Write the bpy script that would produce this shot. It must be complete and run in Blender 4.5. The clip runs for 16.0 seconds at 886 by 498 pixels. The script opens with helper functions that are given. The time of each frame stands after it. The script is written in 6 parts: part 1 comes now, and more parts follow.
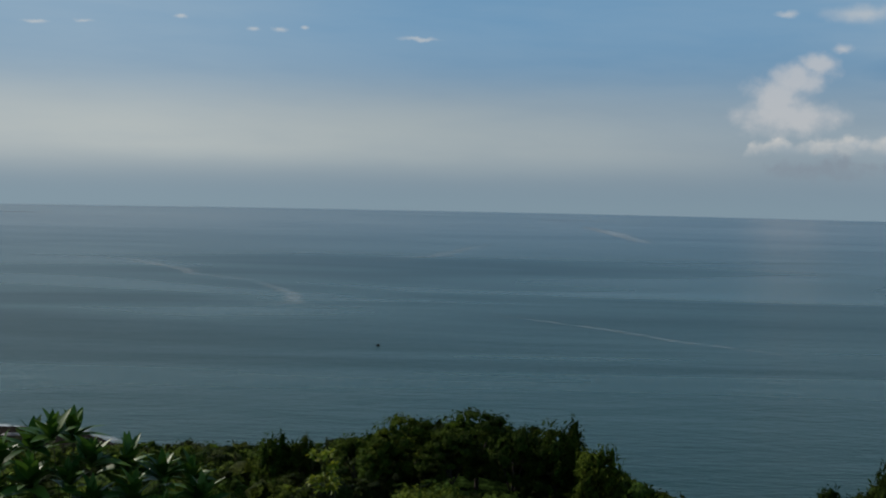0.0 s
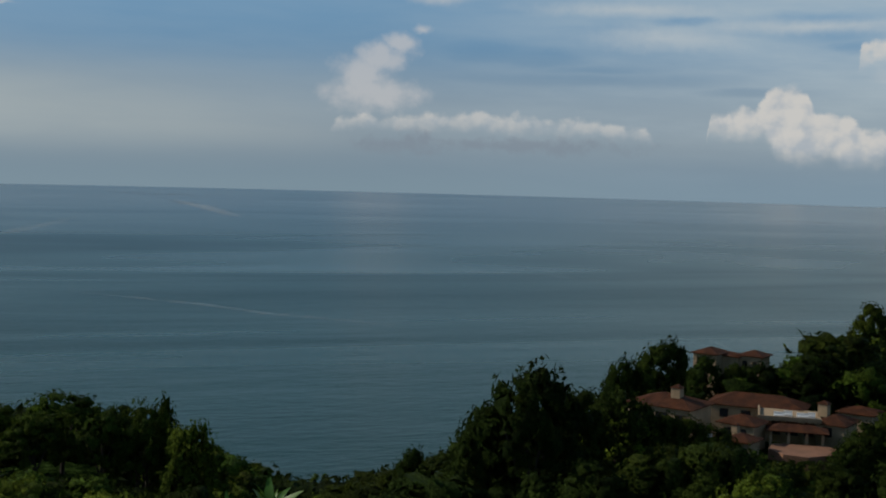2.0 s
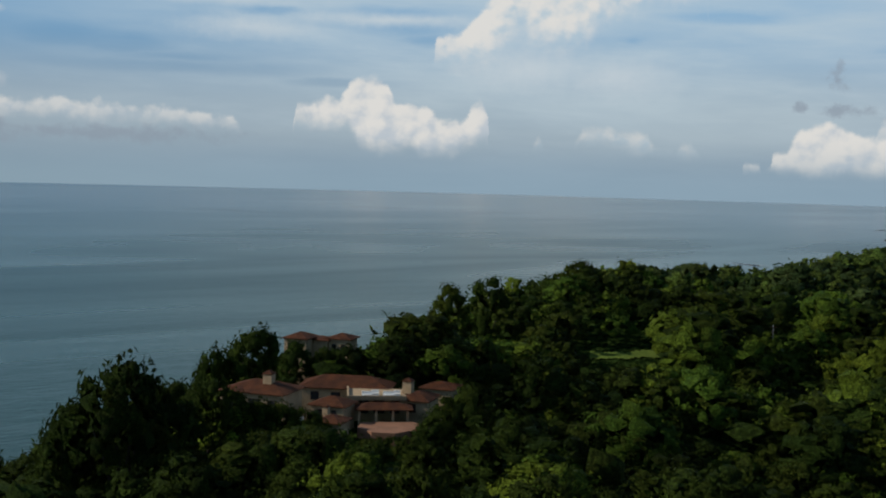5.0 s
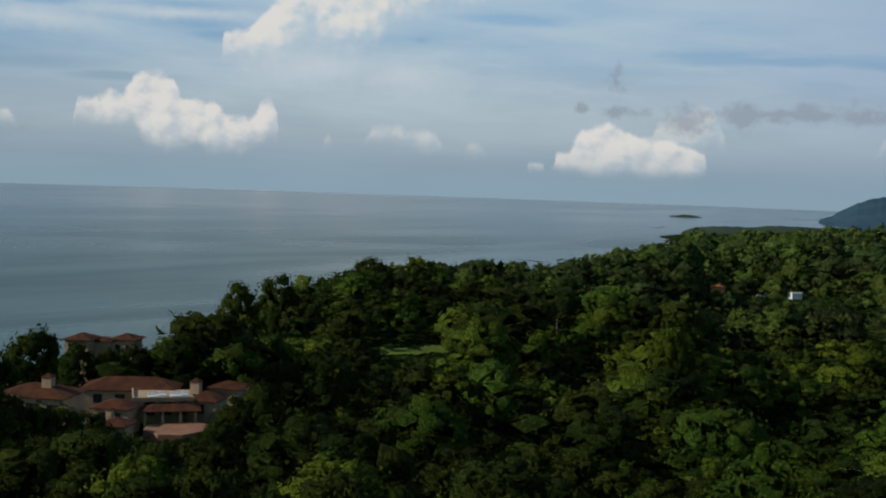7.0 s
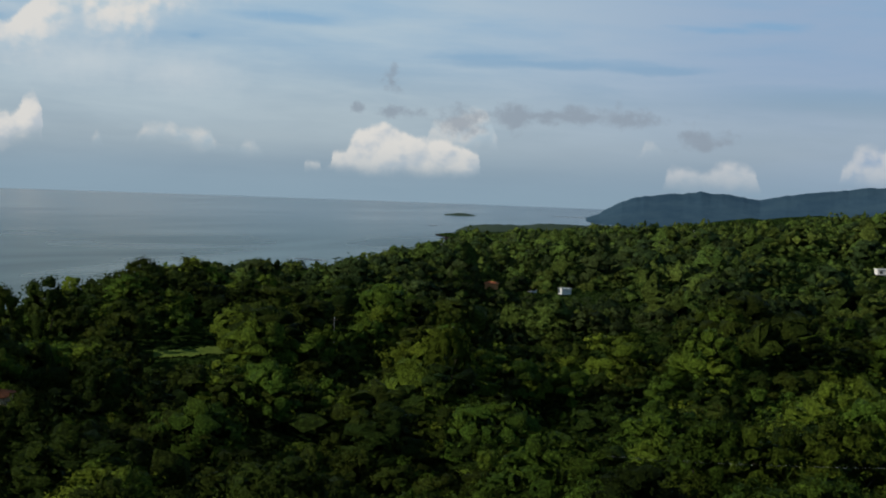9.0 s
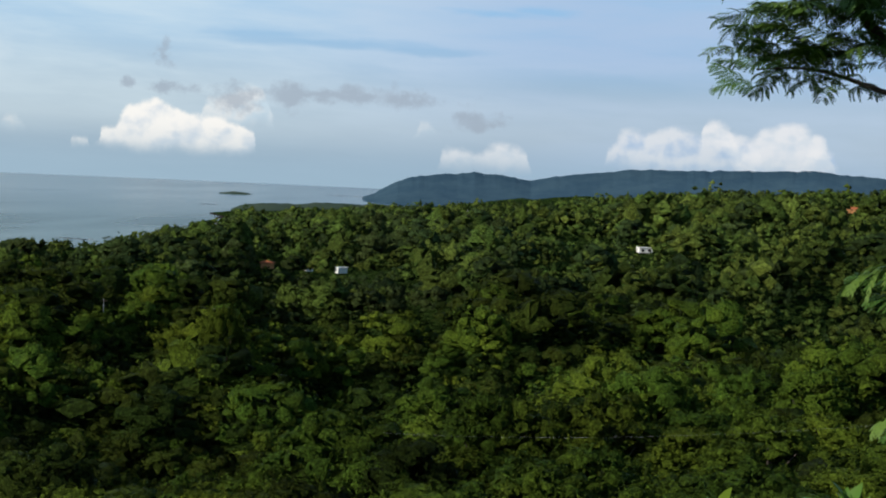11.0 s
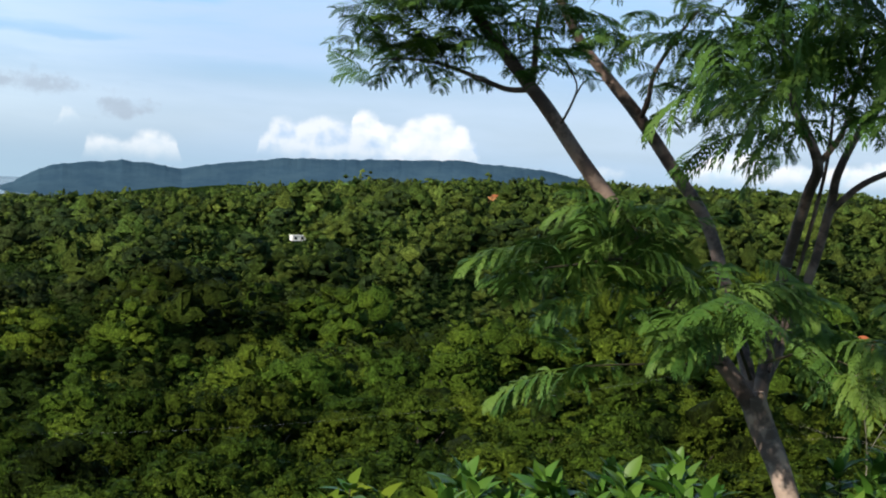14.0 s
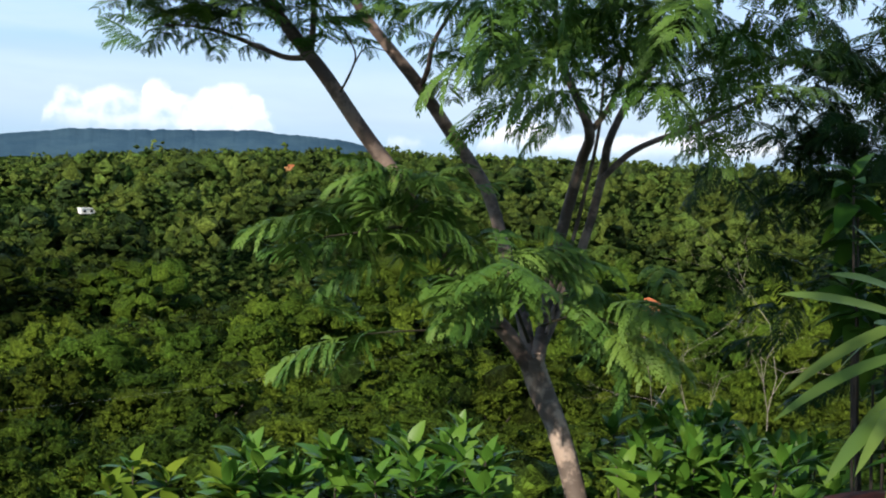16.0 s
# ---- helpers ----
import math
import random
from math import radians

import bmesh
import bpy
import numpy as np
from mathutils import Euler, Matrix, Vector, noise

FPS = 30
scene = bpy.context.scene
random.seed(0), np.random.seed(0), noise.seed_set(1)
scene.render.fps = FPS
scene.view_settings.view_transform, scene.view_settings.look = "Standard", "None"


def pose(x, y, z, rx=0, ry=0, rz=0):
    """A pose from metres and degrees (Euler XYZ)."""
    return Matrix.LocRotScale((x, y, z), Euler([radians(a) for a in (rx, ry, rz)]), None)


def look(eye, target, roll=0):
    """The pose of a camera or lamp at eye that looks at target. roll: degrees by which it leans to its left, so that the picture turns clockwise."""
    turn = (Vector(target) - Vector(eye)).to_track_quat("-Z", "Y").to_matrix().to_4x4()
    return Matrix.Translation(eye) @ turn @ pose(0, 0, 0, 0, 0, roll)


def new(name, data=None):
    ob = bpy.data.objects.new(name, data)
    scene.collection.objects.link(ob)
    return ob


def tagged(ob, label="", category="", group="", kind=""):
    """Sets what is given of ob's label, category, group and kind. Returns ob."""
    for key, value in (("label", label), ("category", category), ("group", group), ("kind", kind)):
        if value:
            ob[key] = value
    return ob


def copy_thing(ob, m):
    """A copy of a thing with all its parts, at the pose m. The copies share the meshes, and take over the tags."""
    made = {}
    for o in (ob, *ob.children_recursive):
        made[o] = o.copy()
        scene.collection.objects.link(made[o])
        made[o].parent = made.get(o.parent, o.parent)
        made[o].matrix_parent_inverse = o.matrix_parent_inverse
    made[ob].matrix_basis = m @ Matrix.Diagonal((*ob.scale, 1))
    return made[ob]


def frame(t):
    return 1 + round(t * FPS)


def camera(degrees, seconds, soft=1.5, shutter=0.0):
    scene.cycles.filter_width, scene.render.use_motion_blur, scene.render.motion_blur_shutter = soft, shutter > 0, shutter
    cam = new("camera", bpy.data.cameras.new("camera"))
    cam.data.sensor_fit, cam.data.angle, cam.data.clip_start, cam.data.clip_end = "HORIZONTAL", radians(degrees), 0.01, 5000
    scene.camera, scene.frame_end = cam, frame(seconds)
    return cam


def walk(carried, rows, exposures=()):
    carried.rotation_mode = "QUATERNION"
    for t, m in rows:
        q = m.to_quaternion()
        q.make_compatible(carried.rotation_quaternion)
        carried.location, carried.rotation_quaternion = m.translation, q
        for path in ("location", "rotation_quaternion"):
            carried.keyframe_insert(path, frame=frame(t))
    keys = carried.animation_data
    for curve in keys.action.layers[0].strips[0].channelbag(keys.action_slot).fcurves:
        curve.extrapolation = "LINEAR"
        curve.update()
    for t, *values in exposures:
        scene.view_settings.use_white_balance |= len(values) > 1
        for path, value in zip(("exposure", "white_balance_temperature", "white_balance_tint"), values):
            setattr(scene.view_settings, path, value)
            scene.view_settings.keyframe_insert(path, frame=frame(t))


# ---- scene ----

# Camera: held at arm's length and turned about its bearer, 100 m over the sea.
EYE, REACH = 100.0, 0.40
cam = camera(39.58, 16.0, soft=2.0)
# seconds, yaw, pitch, roll
TURNS = [
    (0.0, -0.05, -2.93, -1.18),
    (0.5, -4.26, -3.24, -1.40),
    (1.0, -8.42, -3.11, -1.37),
    (1.5, -13.20, -3.31, -1.13),
    (2.0, -18.96, -3.73, -1.55),
    (2.5, -23.23, -3.53, -1.97),
    (3.0, -27.52, -3.67, -1.59),
    (5.5, -40.03, -3.60, -1.91),
    (6.0, -42.48, -3.44, -2.13),
    (6.5, -45.09, -3.51, -1.93),
    (7.0, -47.68, -3.61, -1.97),
    (7.5, -50.28, -3.41, -2.44),
    (8.0, -52.74, -3.19, -2.64),
    (8.5, -55.39, -3.20, -2.32),
    (11.0, -68.45, -3.83, -2.75),
    (11.5, -71.19, -3.94, -2.67),
    (12.0, -73.98, -3.71, -2.94),
    (12.5, -76.88, -3.39, -3.14),
    (13.0, -79.09, -3.67, -2.87),
    (13.5, -81.99, -3.60, -2.94),
    (14.0, -84.52, -3.57, -2.98),
    (14.5, -87.65, -3.78, -3.23),
    (15.0, -90.22, -3.95, -2.81),
    (15.5, -92.13, -4.27, -2.68),
    (16.0, -93.98, -4.51, -2.73),
]


def held(yaw, pitch, roll):
    a = radians(yaw)
    return pose(-REACH * math.sin(a), REACH * math.cos(a), EYE, 90 + pitch, 0, yaw) @ pose(0, 0, 0, 0, 0, -roll)


walk(cam, [(t, held(a, b, c)) for t, a, b, c in TURNS],
     exposures=[(0.0, -0.58), (1.0, -0.67), (2.0, -0.68), (3.0, -0.60), (5.5, -0.34), (7.0, -0.40), (8.5, -0.42), (11.0, 0.06), (12.5, 0.30), (14.5, 0.54), (16.0, 0.72)])

# ---- world and sun ----
SUN_BEARING, SUN_HEIGHT = -52.0, 31.0
world = bpy.data.worlds.new("sky")
scene.world = world
world.use_nodes = True


class Nodes:
    """Short hand for building node trees."""

    def __init__(self, tree):
        self.tree = tree
        tree.nodes.clear()

    def add(self, kind, inputs=None, **settings):
        n = self.tree.nodes.new(kind)
        for key, value in settings.items():
            setattr(n, key, value)
        for key, value in (inputs or {}).items():
            self.link(value, n.inputs[key])
        return n

    def link(self, value, socket):
        if isinstance(value, bpy.types.NodeSocket):
            self.tree.links.new(value, socket)
        else:
            socket.default_value = value

    def math(self, op, a, b=0.0, c=0.0):
        return self.add("ShaderNodeMath", {0: a, 1: b, 2: c}, operation=op).outputs[0]

    def ramp(self, value, low, high, out_low=0.0, out_high=1.0):
        return self.add("ShaderNodeMapRange", {0: value, 1: low, 2: high, 3: out_low, 4: out_high}, interpolation_type="SMOOTHSTEP").outputs[0]

    def mix(self, factor, a, b):
        n = self.add("ShaderNodeMix", data_type="RGBA")
        for value, i in ((factor, 0), (a, 6), (b, 7)):
            if i > 0 and isinstance(value, tuple) and len(value) == 3:
                value = (*value, 1.0)
            self.link(value, n.inputs[i])
        return n.outputs[2]

    def noise(self, vector, scale, detail=3.0, rough=0.55, dims="3D", distort=0.0):
        return self.add("ShaderNodeTexNoise", {"Vector": vector, "Scale": scale, "Detail": detail, "Roughness": rough, "Distortion": distort}, noise_dimensions=dims).outputs[0]

    def stretch(self, vector, x, y, z):
        return self.add("ShaderNodeMapping", {"Vector": vector, "Scale": (x, y, z)}).outputs[0]


SKY_STRENGTH = 0.10
SKY_BLUE, SKY_BLUE_EAST, SKY_PALE = (1.7, 4.1, 6.9), (2.4, 5.0, 7.9), (2.2, 3.3, 4.6)
SKY_MIST, SKY_MIST_EAST = (3.3, 4.6, 5.4), (3.2, 4.6, 5.7)
CLOUD_VEIL_EAST = (4.0, 5.35, 7.35)
CLOUD_VEIL, CLOUD_HAZE = (5.8, 7.2, 8.2), (5.6, 6.4, 6.6)
CLOUD_GLOW, CLOUD_LIT_EAST = (6.9, 7.8, 8.4), (8.3, 8.3, 8.4)
CLOUD_LIT, CLOUD_SHADE, CLOUD_GREY = (9.3, 9.1, 8.7), (6.3, 7.0, 7.7), (3.3, 3.9, 4.7)
# clouds by kind: bearing, height, half width and half height of each heap, in degrees
WISPS = [(-18.3, 6.81, 0.8, 0.13), (-16.3, 6.98, 0.7, 0.11), (-12.1, 7.41, 0.4, 0.13), (-8.8, 6.93, 0.4, 0.16), (-7.6, 6.98, 0.5, 0.16), (-6.5, 7.07, 0.25, 0.11), (-1.2, 6.71, 1.3, 0.16),
         (18.6, 7.84, 2.4, 0.53), (15.3, 7.91, 0.7, 0.2)]
TOWER = [(17.75, 6.35, 0.6, 0.3), (16.8, 5.7, 0.95, 0.6), (15.8, 5.0, 1.35, 0.9), (15.1, 4.2, 1.6, 1.1), (15.6, 3.4, 2.6, 1.0)]
BANK = [(14.2, 2.14, 1.2, 0.22), (16.7, 2.13, 1.5, 0.3), (18.7, 2.23, 1.2, 0.4), (20.6, 2.38, 1.05, 0.45), (22.9, 2.1, 1.85, 0.36), (25.3, 2.18, 1.45, 0.36), (27.6, 1.89, 1.6, 0.24),
        (-15.6, 0.98, 0.5, 0.32), (6.0, 1.41, 0.75, 0.3), (3.2, 2.27, 0.4, 0.16)]
HEAPS_LOW = [(34.3, 3.37, 1.1, 0.68), (32.3, 2.38, 1.6, 0.66), (36.2, 2.19, 1.4, 0.74), (35.0, 1.39, 1.45, 0.8), (38.0, 1.48, 1.4, 0.66), (39.3, 2.44, 0.5, 0.58), (39.1, 1.63, 0.95, 0.37), (37.5, 0.97, 1.05, 0.32)]
HEAPS_HIGH = [(42.2, 7.54, 2.6, 0.9), (39.9, 6.51, 1.2, 0.8), (43.0, 6.51, 1.6, 0.8), (38.6, 5.51, 1.5, 0.63), (44.5, 8.08, 2.4, 1.3), (47.2, 8.5, 2.6, 0.7)]
HEAPS_SHORE = [(55.1, 1.36, 1.6, 1.0), (53.8, 0.68, 1.3, 0.53), (56.9, 0.99, 1.85, 0.95), (58.8, 0.73, 0.92, 0.8), (55.6, 0.44, 2.9, 0.42), (51.9, 0.48, 0.53, 0.21)]
HEAPS_HILL = [(69.3, 0.42, 1.4, 0.55), (71.2, 0.7, 1.15, 0.6), (80.6, 2.1, 0.95, 0.6), (83.8, 1.99, 1.16, 0.74), (83.6, 1.14, 1.53, 0.66), (82.9, 1.6, 0.85, 0.75), (84.8, 1.6, 0.85, 0.8), (83.7, 0.7, 2.5, 0.6), (70.2, 0.2, 2.4, 0.4)]
HEAPS_EAST = [(99.0, 0.5, 3.9, 0.58), (105.3, 0.7, 3.2, 0.68), (97.6, 0.95, 1.45, 0.63), (102.1, 0.54, 2.6, 0.58), (108.3, 0.86, 1.6, 0.53)]
SOFT_SHORE = [(44.9, 1.71, 1.26, 0.34), (46.9, 1.39, 1.0, 0.45), (49.0, 1.21, 1.0, 0.29), (42.2, 1.41, 0.53, 0.29), (51.6, 2.2, 0.42, 0.13), (52.8, 2.06, 0.42, 0.24), (58.5, 2.1, 1.84, 0.79), (59.8, 2.83, 0.79, 0.74), (67.4, 1.88, 0.79, 0.26)]
SOFT_HILL = [(77.3, 1.42, 1.3, 0.74), (79.0, 1.66, 1.3, 0.68), (81.4, 1.37, 1.2, 0.84), (85.3, 1.04, 1.05, 0.58), (79.3, 0.8, 3.8, 0.6), (92.0, 0.32, 1.3, 0.39)]
GLOW = [(41.6, 4.65, 5.0, 1.84), (45.7, 4.29, 4.2, 1.58), (35.3, 6.68, 7.9, 0.53), (27.2, 7.4, 6.8, 0.53), (28.8, 6.17, 5.0, 0.89)]
GREYS = [(58.6, 2.55, 1.3, 0.58), (61.0, 2.86, 1.0, 0.68), (55.5, 2.98, 0.8, 0.24), (53.8, 3.16, 0.32, 0.24), (55.4, 4.41, 0.42, 0.58), (63.9, 3.19, 0.7, 0.37), (66.0, 2.99, 1.2, 0.53), (69.7, 2.14, 1.3, 0.42),
         (17.2, 1.06, 2.1, 0.53), (22.4, 1.14, 5.3, 0.37), (62.5, 2.95, 5.5, 0.3)]
GAPS = [(50.5, 7.05, 2.9, 0.34), (59.8, 5.64, 3.7, 0.34), (46.7, 5.98, 1.2, 0.25), (36.3, 6.35, 2.4, 0.47), (25.4, 4.23, 6.6, 0.37), (32.8, 3.76, 2.6, 0.24), (29.7, 6.86, 1.6, 0.24), (23.4, 5.21, 2.4, 0.47),
        (62.8, 5.4, 6.0, 0.3), (67.3, 5.25, 3.2, 0.24), (70.4, 7.09, 2.4, 0.21), (72.5, 7.29, 1.6, 0.26), (35.6, 7.03, 3.2, 0.32), (36.9, 5.8, 1.6, 0.37), (20.7, 5.41, 2.4, 0.47), (26.0, 4.69, 3.2, 0.26), (75.3, 3.97, 5.8, 0.68)]


def make_sky():
    k = Nodes(world.node_tree)
    sky = k.add("ShaderNodeTexSky", sky_type="NISHITA", sun_disc=False, sun_elevation=radians(SUN_HEIGHT), sun_rotation=radians(SUN_BEARING),
                altitude=100, air_density=1.0, dust_density=0.4, ozone_density=2.0)
    way = k.add("ShaderNodeTexCoord").outputs["Generated"]
    x, y, z = k.add("ShaderNodeSeparateXYZ", {0: way}).outputs
    bearing = k.math("MULTIPLY", k.math("ARCTAN2", x, y), 57.2958)
    height = k.math("MULTIPLY", k.math("ARCSINE", z), 57.2958)
    place = k.add("ShaderNodeCombineXYZ", {0: bearing, 1: height, 2: 0.0}).outputs[0]

    def shifted(where, by):
        return k.add("ShaderNodeVectorMath", {0: where, 1: by}, operation="ADD").outputs[0]

    def warped(where, scale, amount, stretch_y=1.0):
        n = k.add("ShaderNodeTexNoise", {"Vector": k.stretch(where, 1, stretch_y, 1), "Scale": scale, "Detail": 4.0, "Roughness": 0.6}).outputs["Color"]
        n = k.add("ShaderNodeVectorMath", {0: n, 1: (0.5, 0.5, 0.5)}, operation="SUBTRACT").outputs[0]
        return shifted(where, k.add("ShaderNodeVectorMath", {0: n, 1: amount}, operation="MULTIPLY").outputs[0])

    # base: pale low down, blue above
    col = k.mix(k.math("MULTIPLY", k.ramp(height, -3.0, 8.0, 0.92, 0.95), k.ramp(height, 60.0, 12.0)), sky.outputs[0], k.mix(k.ramp(height, 0.5, 8.0), SKY_PALE, k.mix(k.ramp(bearing, 22.0, 50.0), SKY_BLUE, SKY_BLUE_EAST)))

    def spread(heaps, where):
        """How deep a place lies inside the nearest of soft round patches."""
        deep = None
        for b, h, w, t in heaps:
            d = k.add("ShaderNodeMapping", {"Vector": where, "Location": (-b / w, -h / t, 0.0), "Scale": (1 / w, 1 / t, 0.0)}).outputs[0]
            d = k.math("SUBTRACT", 1.0, k.add("ShaderNodeVectorMath", {0: d}, operation="LENGTH").outputs["Value"])
            deep = d if deep is None else k.math("SMOOTH_MAX", deep, d, 0.15)
        return deep

    def outline(across, values, low, high):
        """A curve over the bearing, given at even steps."""
        n = k.add("ShaderNodeFloatCurve", {"Value": across})
        curve = n.mapping.curves[0]
        for i, v in enumerate(values):
            at = (i / (len(values) - 1), (v - low) / (high - low))
            if i in (0, len(values) - 1):
                curve.points[0 if i == 0 else -1].location = at
            else:
                curve.points.new(*at)
        for p in curve.points:
            p.handle_type = "VECTOR"
        n.mapping.update()
        return k.math("ADD", low, k.math("MULTIPLY", n.outputs[0], high - low))

    # veil of high cloud in long sheets, thicker towards the land, with blue rifts
    bent = k.math("ADD", height, k.math("MULTIPLY", bearing, 0.02))
    sheet = k.add("ShaderNodeCombineXYZ", {0: bearing, 1: bent, 2: 3.0}).outputs[0]
    broad = k.noise(k.stretch(sheet, 0.05, 0.28, 1), 1.0, 5.0, 0.55, distort=0.3)
    fine = k.noise(k.stretch(sheet, 0.16, 0.95, 1), 1.0, 5.0, 0.6, distort=0.2)
    streaks = k.ramp(k.math("ADD", k.math("MULTIPLY", broad, 0.6), k.math("MULTIPLY", fine, 0.4)), 0.34, 0.64)
    cover = k.math("ADD", k.ramp(bearing, 12.0, 38.0, 0.12, 0.5), k.math("MULTIPLY", streaks, k.ramp(bearing, 12.0, 36.0, 0.12, 0.48)))
    cover = k.math("ADD", cover, k.ramp(bearing, 2.0, -18.0, 0.0, 0.34))
    rift = spread(GAPS, warped(place, 0.35, (3.0, 0.5, 0.0), 3.0))
    cover = k.math("MULTIPLY", cover, k.ramp(k.math("ADD", rift, k.math("MULTIPLY", k.math("SUBTRACT", fine, 0.5), 2.2)), -0.35, 0.85, 1.0, 0.42))
    veil = k.math("MULTIPLY", cover, k.math("MULTIPLY", k.math("MAXIMUM", k.ramp(height, 0.2, 3.2, 0.38, 0.95), k.ramp(bearing, 60.0, 80.0, 0.0, 0.8)), k.ramp(height, 11.0, 30.0, 1.0, 0.1)))
    col = k.mix(veil, col, k.mix(k.ramp(bearing, 52.0, 76.0), CLOUD_VEIL, CLOUD_VEIL_EAST))
    haze = k.math("MULTIPLY", k.math("MULTIPLY", k.ramp(height, 5.8, 2.2), k.ramp(height, -0.6, 1.7)), k.math("SUBTRACT", 0.88, k.math("MULTIPLY", k.ramp(bearing, -2.0, 22.0), 0.52)))
    haze = k.math("MULTIPLY", haze, k.ramp(k.noise(k.stretch(sheet, 0.10, 0.5, 1), 1.0, 4.0), 0.3, 0.65, 0.82, 1.0))
    col = k.mix(haze, col, k.mix(k.ramp(bearing, 2.0, -16.0), CLOUD_HAZE, (6.9, 7.5, 7.4)))

    # heaped clouds: crisp lumpy tops lit from the sun's side, bases that melt into the haze
    def puff(where):
        v = k.add("ShaderNodeTexVoronoi", {"Vector": k.stretch(where, 1.0, 1.15, 1), "Scale": 0.8, "Detail": 2.0, "Roughness": 0.4, "Lacunarity": 2.3, "Smoothness": 0.5}, feature="SMOOTH_F1", voronoi_dimensions="2D").outputs["Distance"]
        return k.math("SUBTRACT", 0.6, v)

    loose = warped(place, 1.1, (0.55, 0.40, 0.0))
    bulge = puff(loose)
    relief = k.math("SUBTRACT", bulge, puff(shifted(loose, (-0.26, 0.30, 0.0))))
    grain = k.math("SUBTRACT", k.noise(place, 1.6, 6.0, 0.62), 0.5)

    loose_b, loose_h, _ = k.add("ShaderNodeSeparateXYZ", {0: loose}).outputs

    torn = warped(place, 0.8, (1.9, 0.9, 0.0), 1.6)

    def patch(col, heaps, strength, lit, hard, lumps, wisp=0.25, swell=0.0, where=loose):
        body = k.math("ADD", k.math("ADD", spread(heaps, where), swell), k.math("ADD", k.math("MULTIPLY", bulge, lumps), k.math("MULTIPLY", grain, wisp)))
        return k.mix(k.math("MULTIPLY", k.ramp(body, 0.0, hard), strength), col, lit)

    def heaped(col, heaps, strength, lit, shade, hard, lumps, fade=0.5, wisp=0.3, blend=2):
        b0, b1 = min(h[0] - h[2] for h in heaps) - 0.5, max(h[0] + h[2] for h in heaps) + 0.5
        at = np.linspace(b0, b1, 110)
        tops, bases = np.full(110, -9.0), np.full(110, 9.0)
        for b, h, w, t in heaps:
            rise = np.sqrt(np.clip(1 - ((at - b) / w) ** 2, 0, 1))
            tops = np.where(rise > 0, np.maximum(tops, h + t * rise), tops)
            bases = np.where(rise > 0, np.minimum(bases, h - 0.7 * t * rise), bases)
        floor = np.min(bases)
        empty = tops < -5
        bases = np.where(empty, floor, bases)
        tops = np.where(empty, floor - 1.0 - 2.2 * fade, tops)
        tops, bases = (np.convolve(np.pad(q, blend, mode="edge"), np.ones(2 * blend + 1) / (2 * blend + 1), mode="valid") for q in (tops, bases))
        low, high = float(floor - 1.1 - 2.2 * fade), float(np.max(tops) + 0.1)
        u = k.add("ShaderNodeMapRange", {0: loose_b, 1: b0, 2: b1, 3: 0.0, 4: 1.0}).outputs[0]
        top, base = outline(u, tops, low, high), outline(u, bases, low, high)
        before, after = (outline(k.math("ADD", u, d / (b1 - b0)), tops, low, high) for d in (-0.35, 0.35))
        ragged = k.math("ADD", k.math("MULTIPLY", bulge, lumps), k.math("MULTIPLY", grain, wisp))
        inside = k.math("ADD", k.math("SUBTRACT", top, loose_h), k.math("ADD", ragged, 0.12))
        over = k.math("SUBTRACT", loose_h, base)
        edge = k.math("MULTIPLY", k.ramp(inside, 0.0, hard), k.ramp(k.math("ADD", over, k.math("MULTIPLY", ragged, 0.6)), -fade, fade))
        rising = k.math("MULTIPLY", k.math("SUBTRACT", after, before), 0.22)
        share = k.math("DIVIDE", over, k.math("MAXIMUM", k.math("SUBTRACT", top, base), 0.3))
        light = k.math("ADD", k.math("ADD", rising, k.math("MULTIPLY", share, 0.42)), k.math("ADD", k.math("MULTIPLY", relief, 1.3), k.math("MULTIPLY", grain, 0.4)))
        edge = k.math("MULTIPLY", edge, k.math("MULTIPLY", k.ramp(height, -0.9, 0.7), strength))
        return k.mix(edge, col, k.mix(k.ramp(light, -0.75, 0.62), shade, lit))

    col = patch(col, GLOW, 0.9, CLOUD_GLOW, 1.3, 0.1, 0.5)
    col = patch(col, WISPS, 0.5, CLOUD_LIT, 1.0, 0.3)
    col = patch(col, TOWER, 0.68, CLOUD_LIT_EAST, 1.0, 0.5, 0.7, 0.22)
    col = heaped(col, BANK, 0.64, CLOUD_LIT, CLOUD_SHADE, 0.4, 0.5, 0.45)
    col = heaped(col, SOFT_SHORE, 0.55, CLOUD_LIT, CLOUD_VEIL, 0.5, 0.3)
    col = heaped(col, SOFT_HILL, 0.6, CLOUD_LIT_EAST, CLOUD_VEIL_EAST, 0.5, 0.3)
    col = heaped(col, HEAPS_HIGH, 0.95, CLOUD_LIT, CLOUD_VEIL, 0.4, 0.4, 1.0)
    col = heaped(col, HEAPS_LOW, 0.95, CLOUD_LIT, CLOUD_SHADE, 0.38, 0.4)
    col = heaped(col, HEAPS_SHORE, 0.95, CLOUD_LIT, CLOUD_SHADE, 0.38, 0.38, 0.4)
    col = heaped(col, HEAPS_HILL, 0.78, CLOUD_LIT_EAST, CLOUD_SHADE, 0.6, 0.4)
    col = heaped(col, HEAPS_EAST, 0.95, CLOUD_LIT_EAST, CLOUD_VEIL, 0.4, 0.3)
    col = patch(col, GREYS, 0.68, CLOUD_GREY, 1.25, 0.7, 2.4, 0.42, torn)
    col = k.mix(k.ramp(height, 1.8, -1.2, 0.0, 0.75), col, k.mix(k.ramp(bearing, 10.0, 40.0), SKY_MIST, SKY_MIST_EAST))
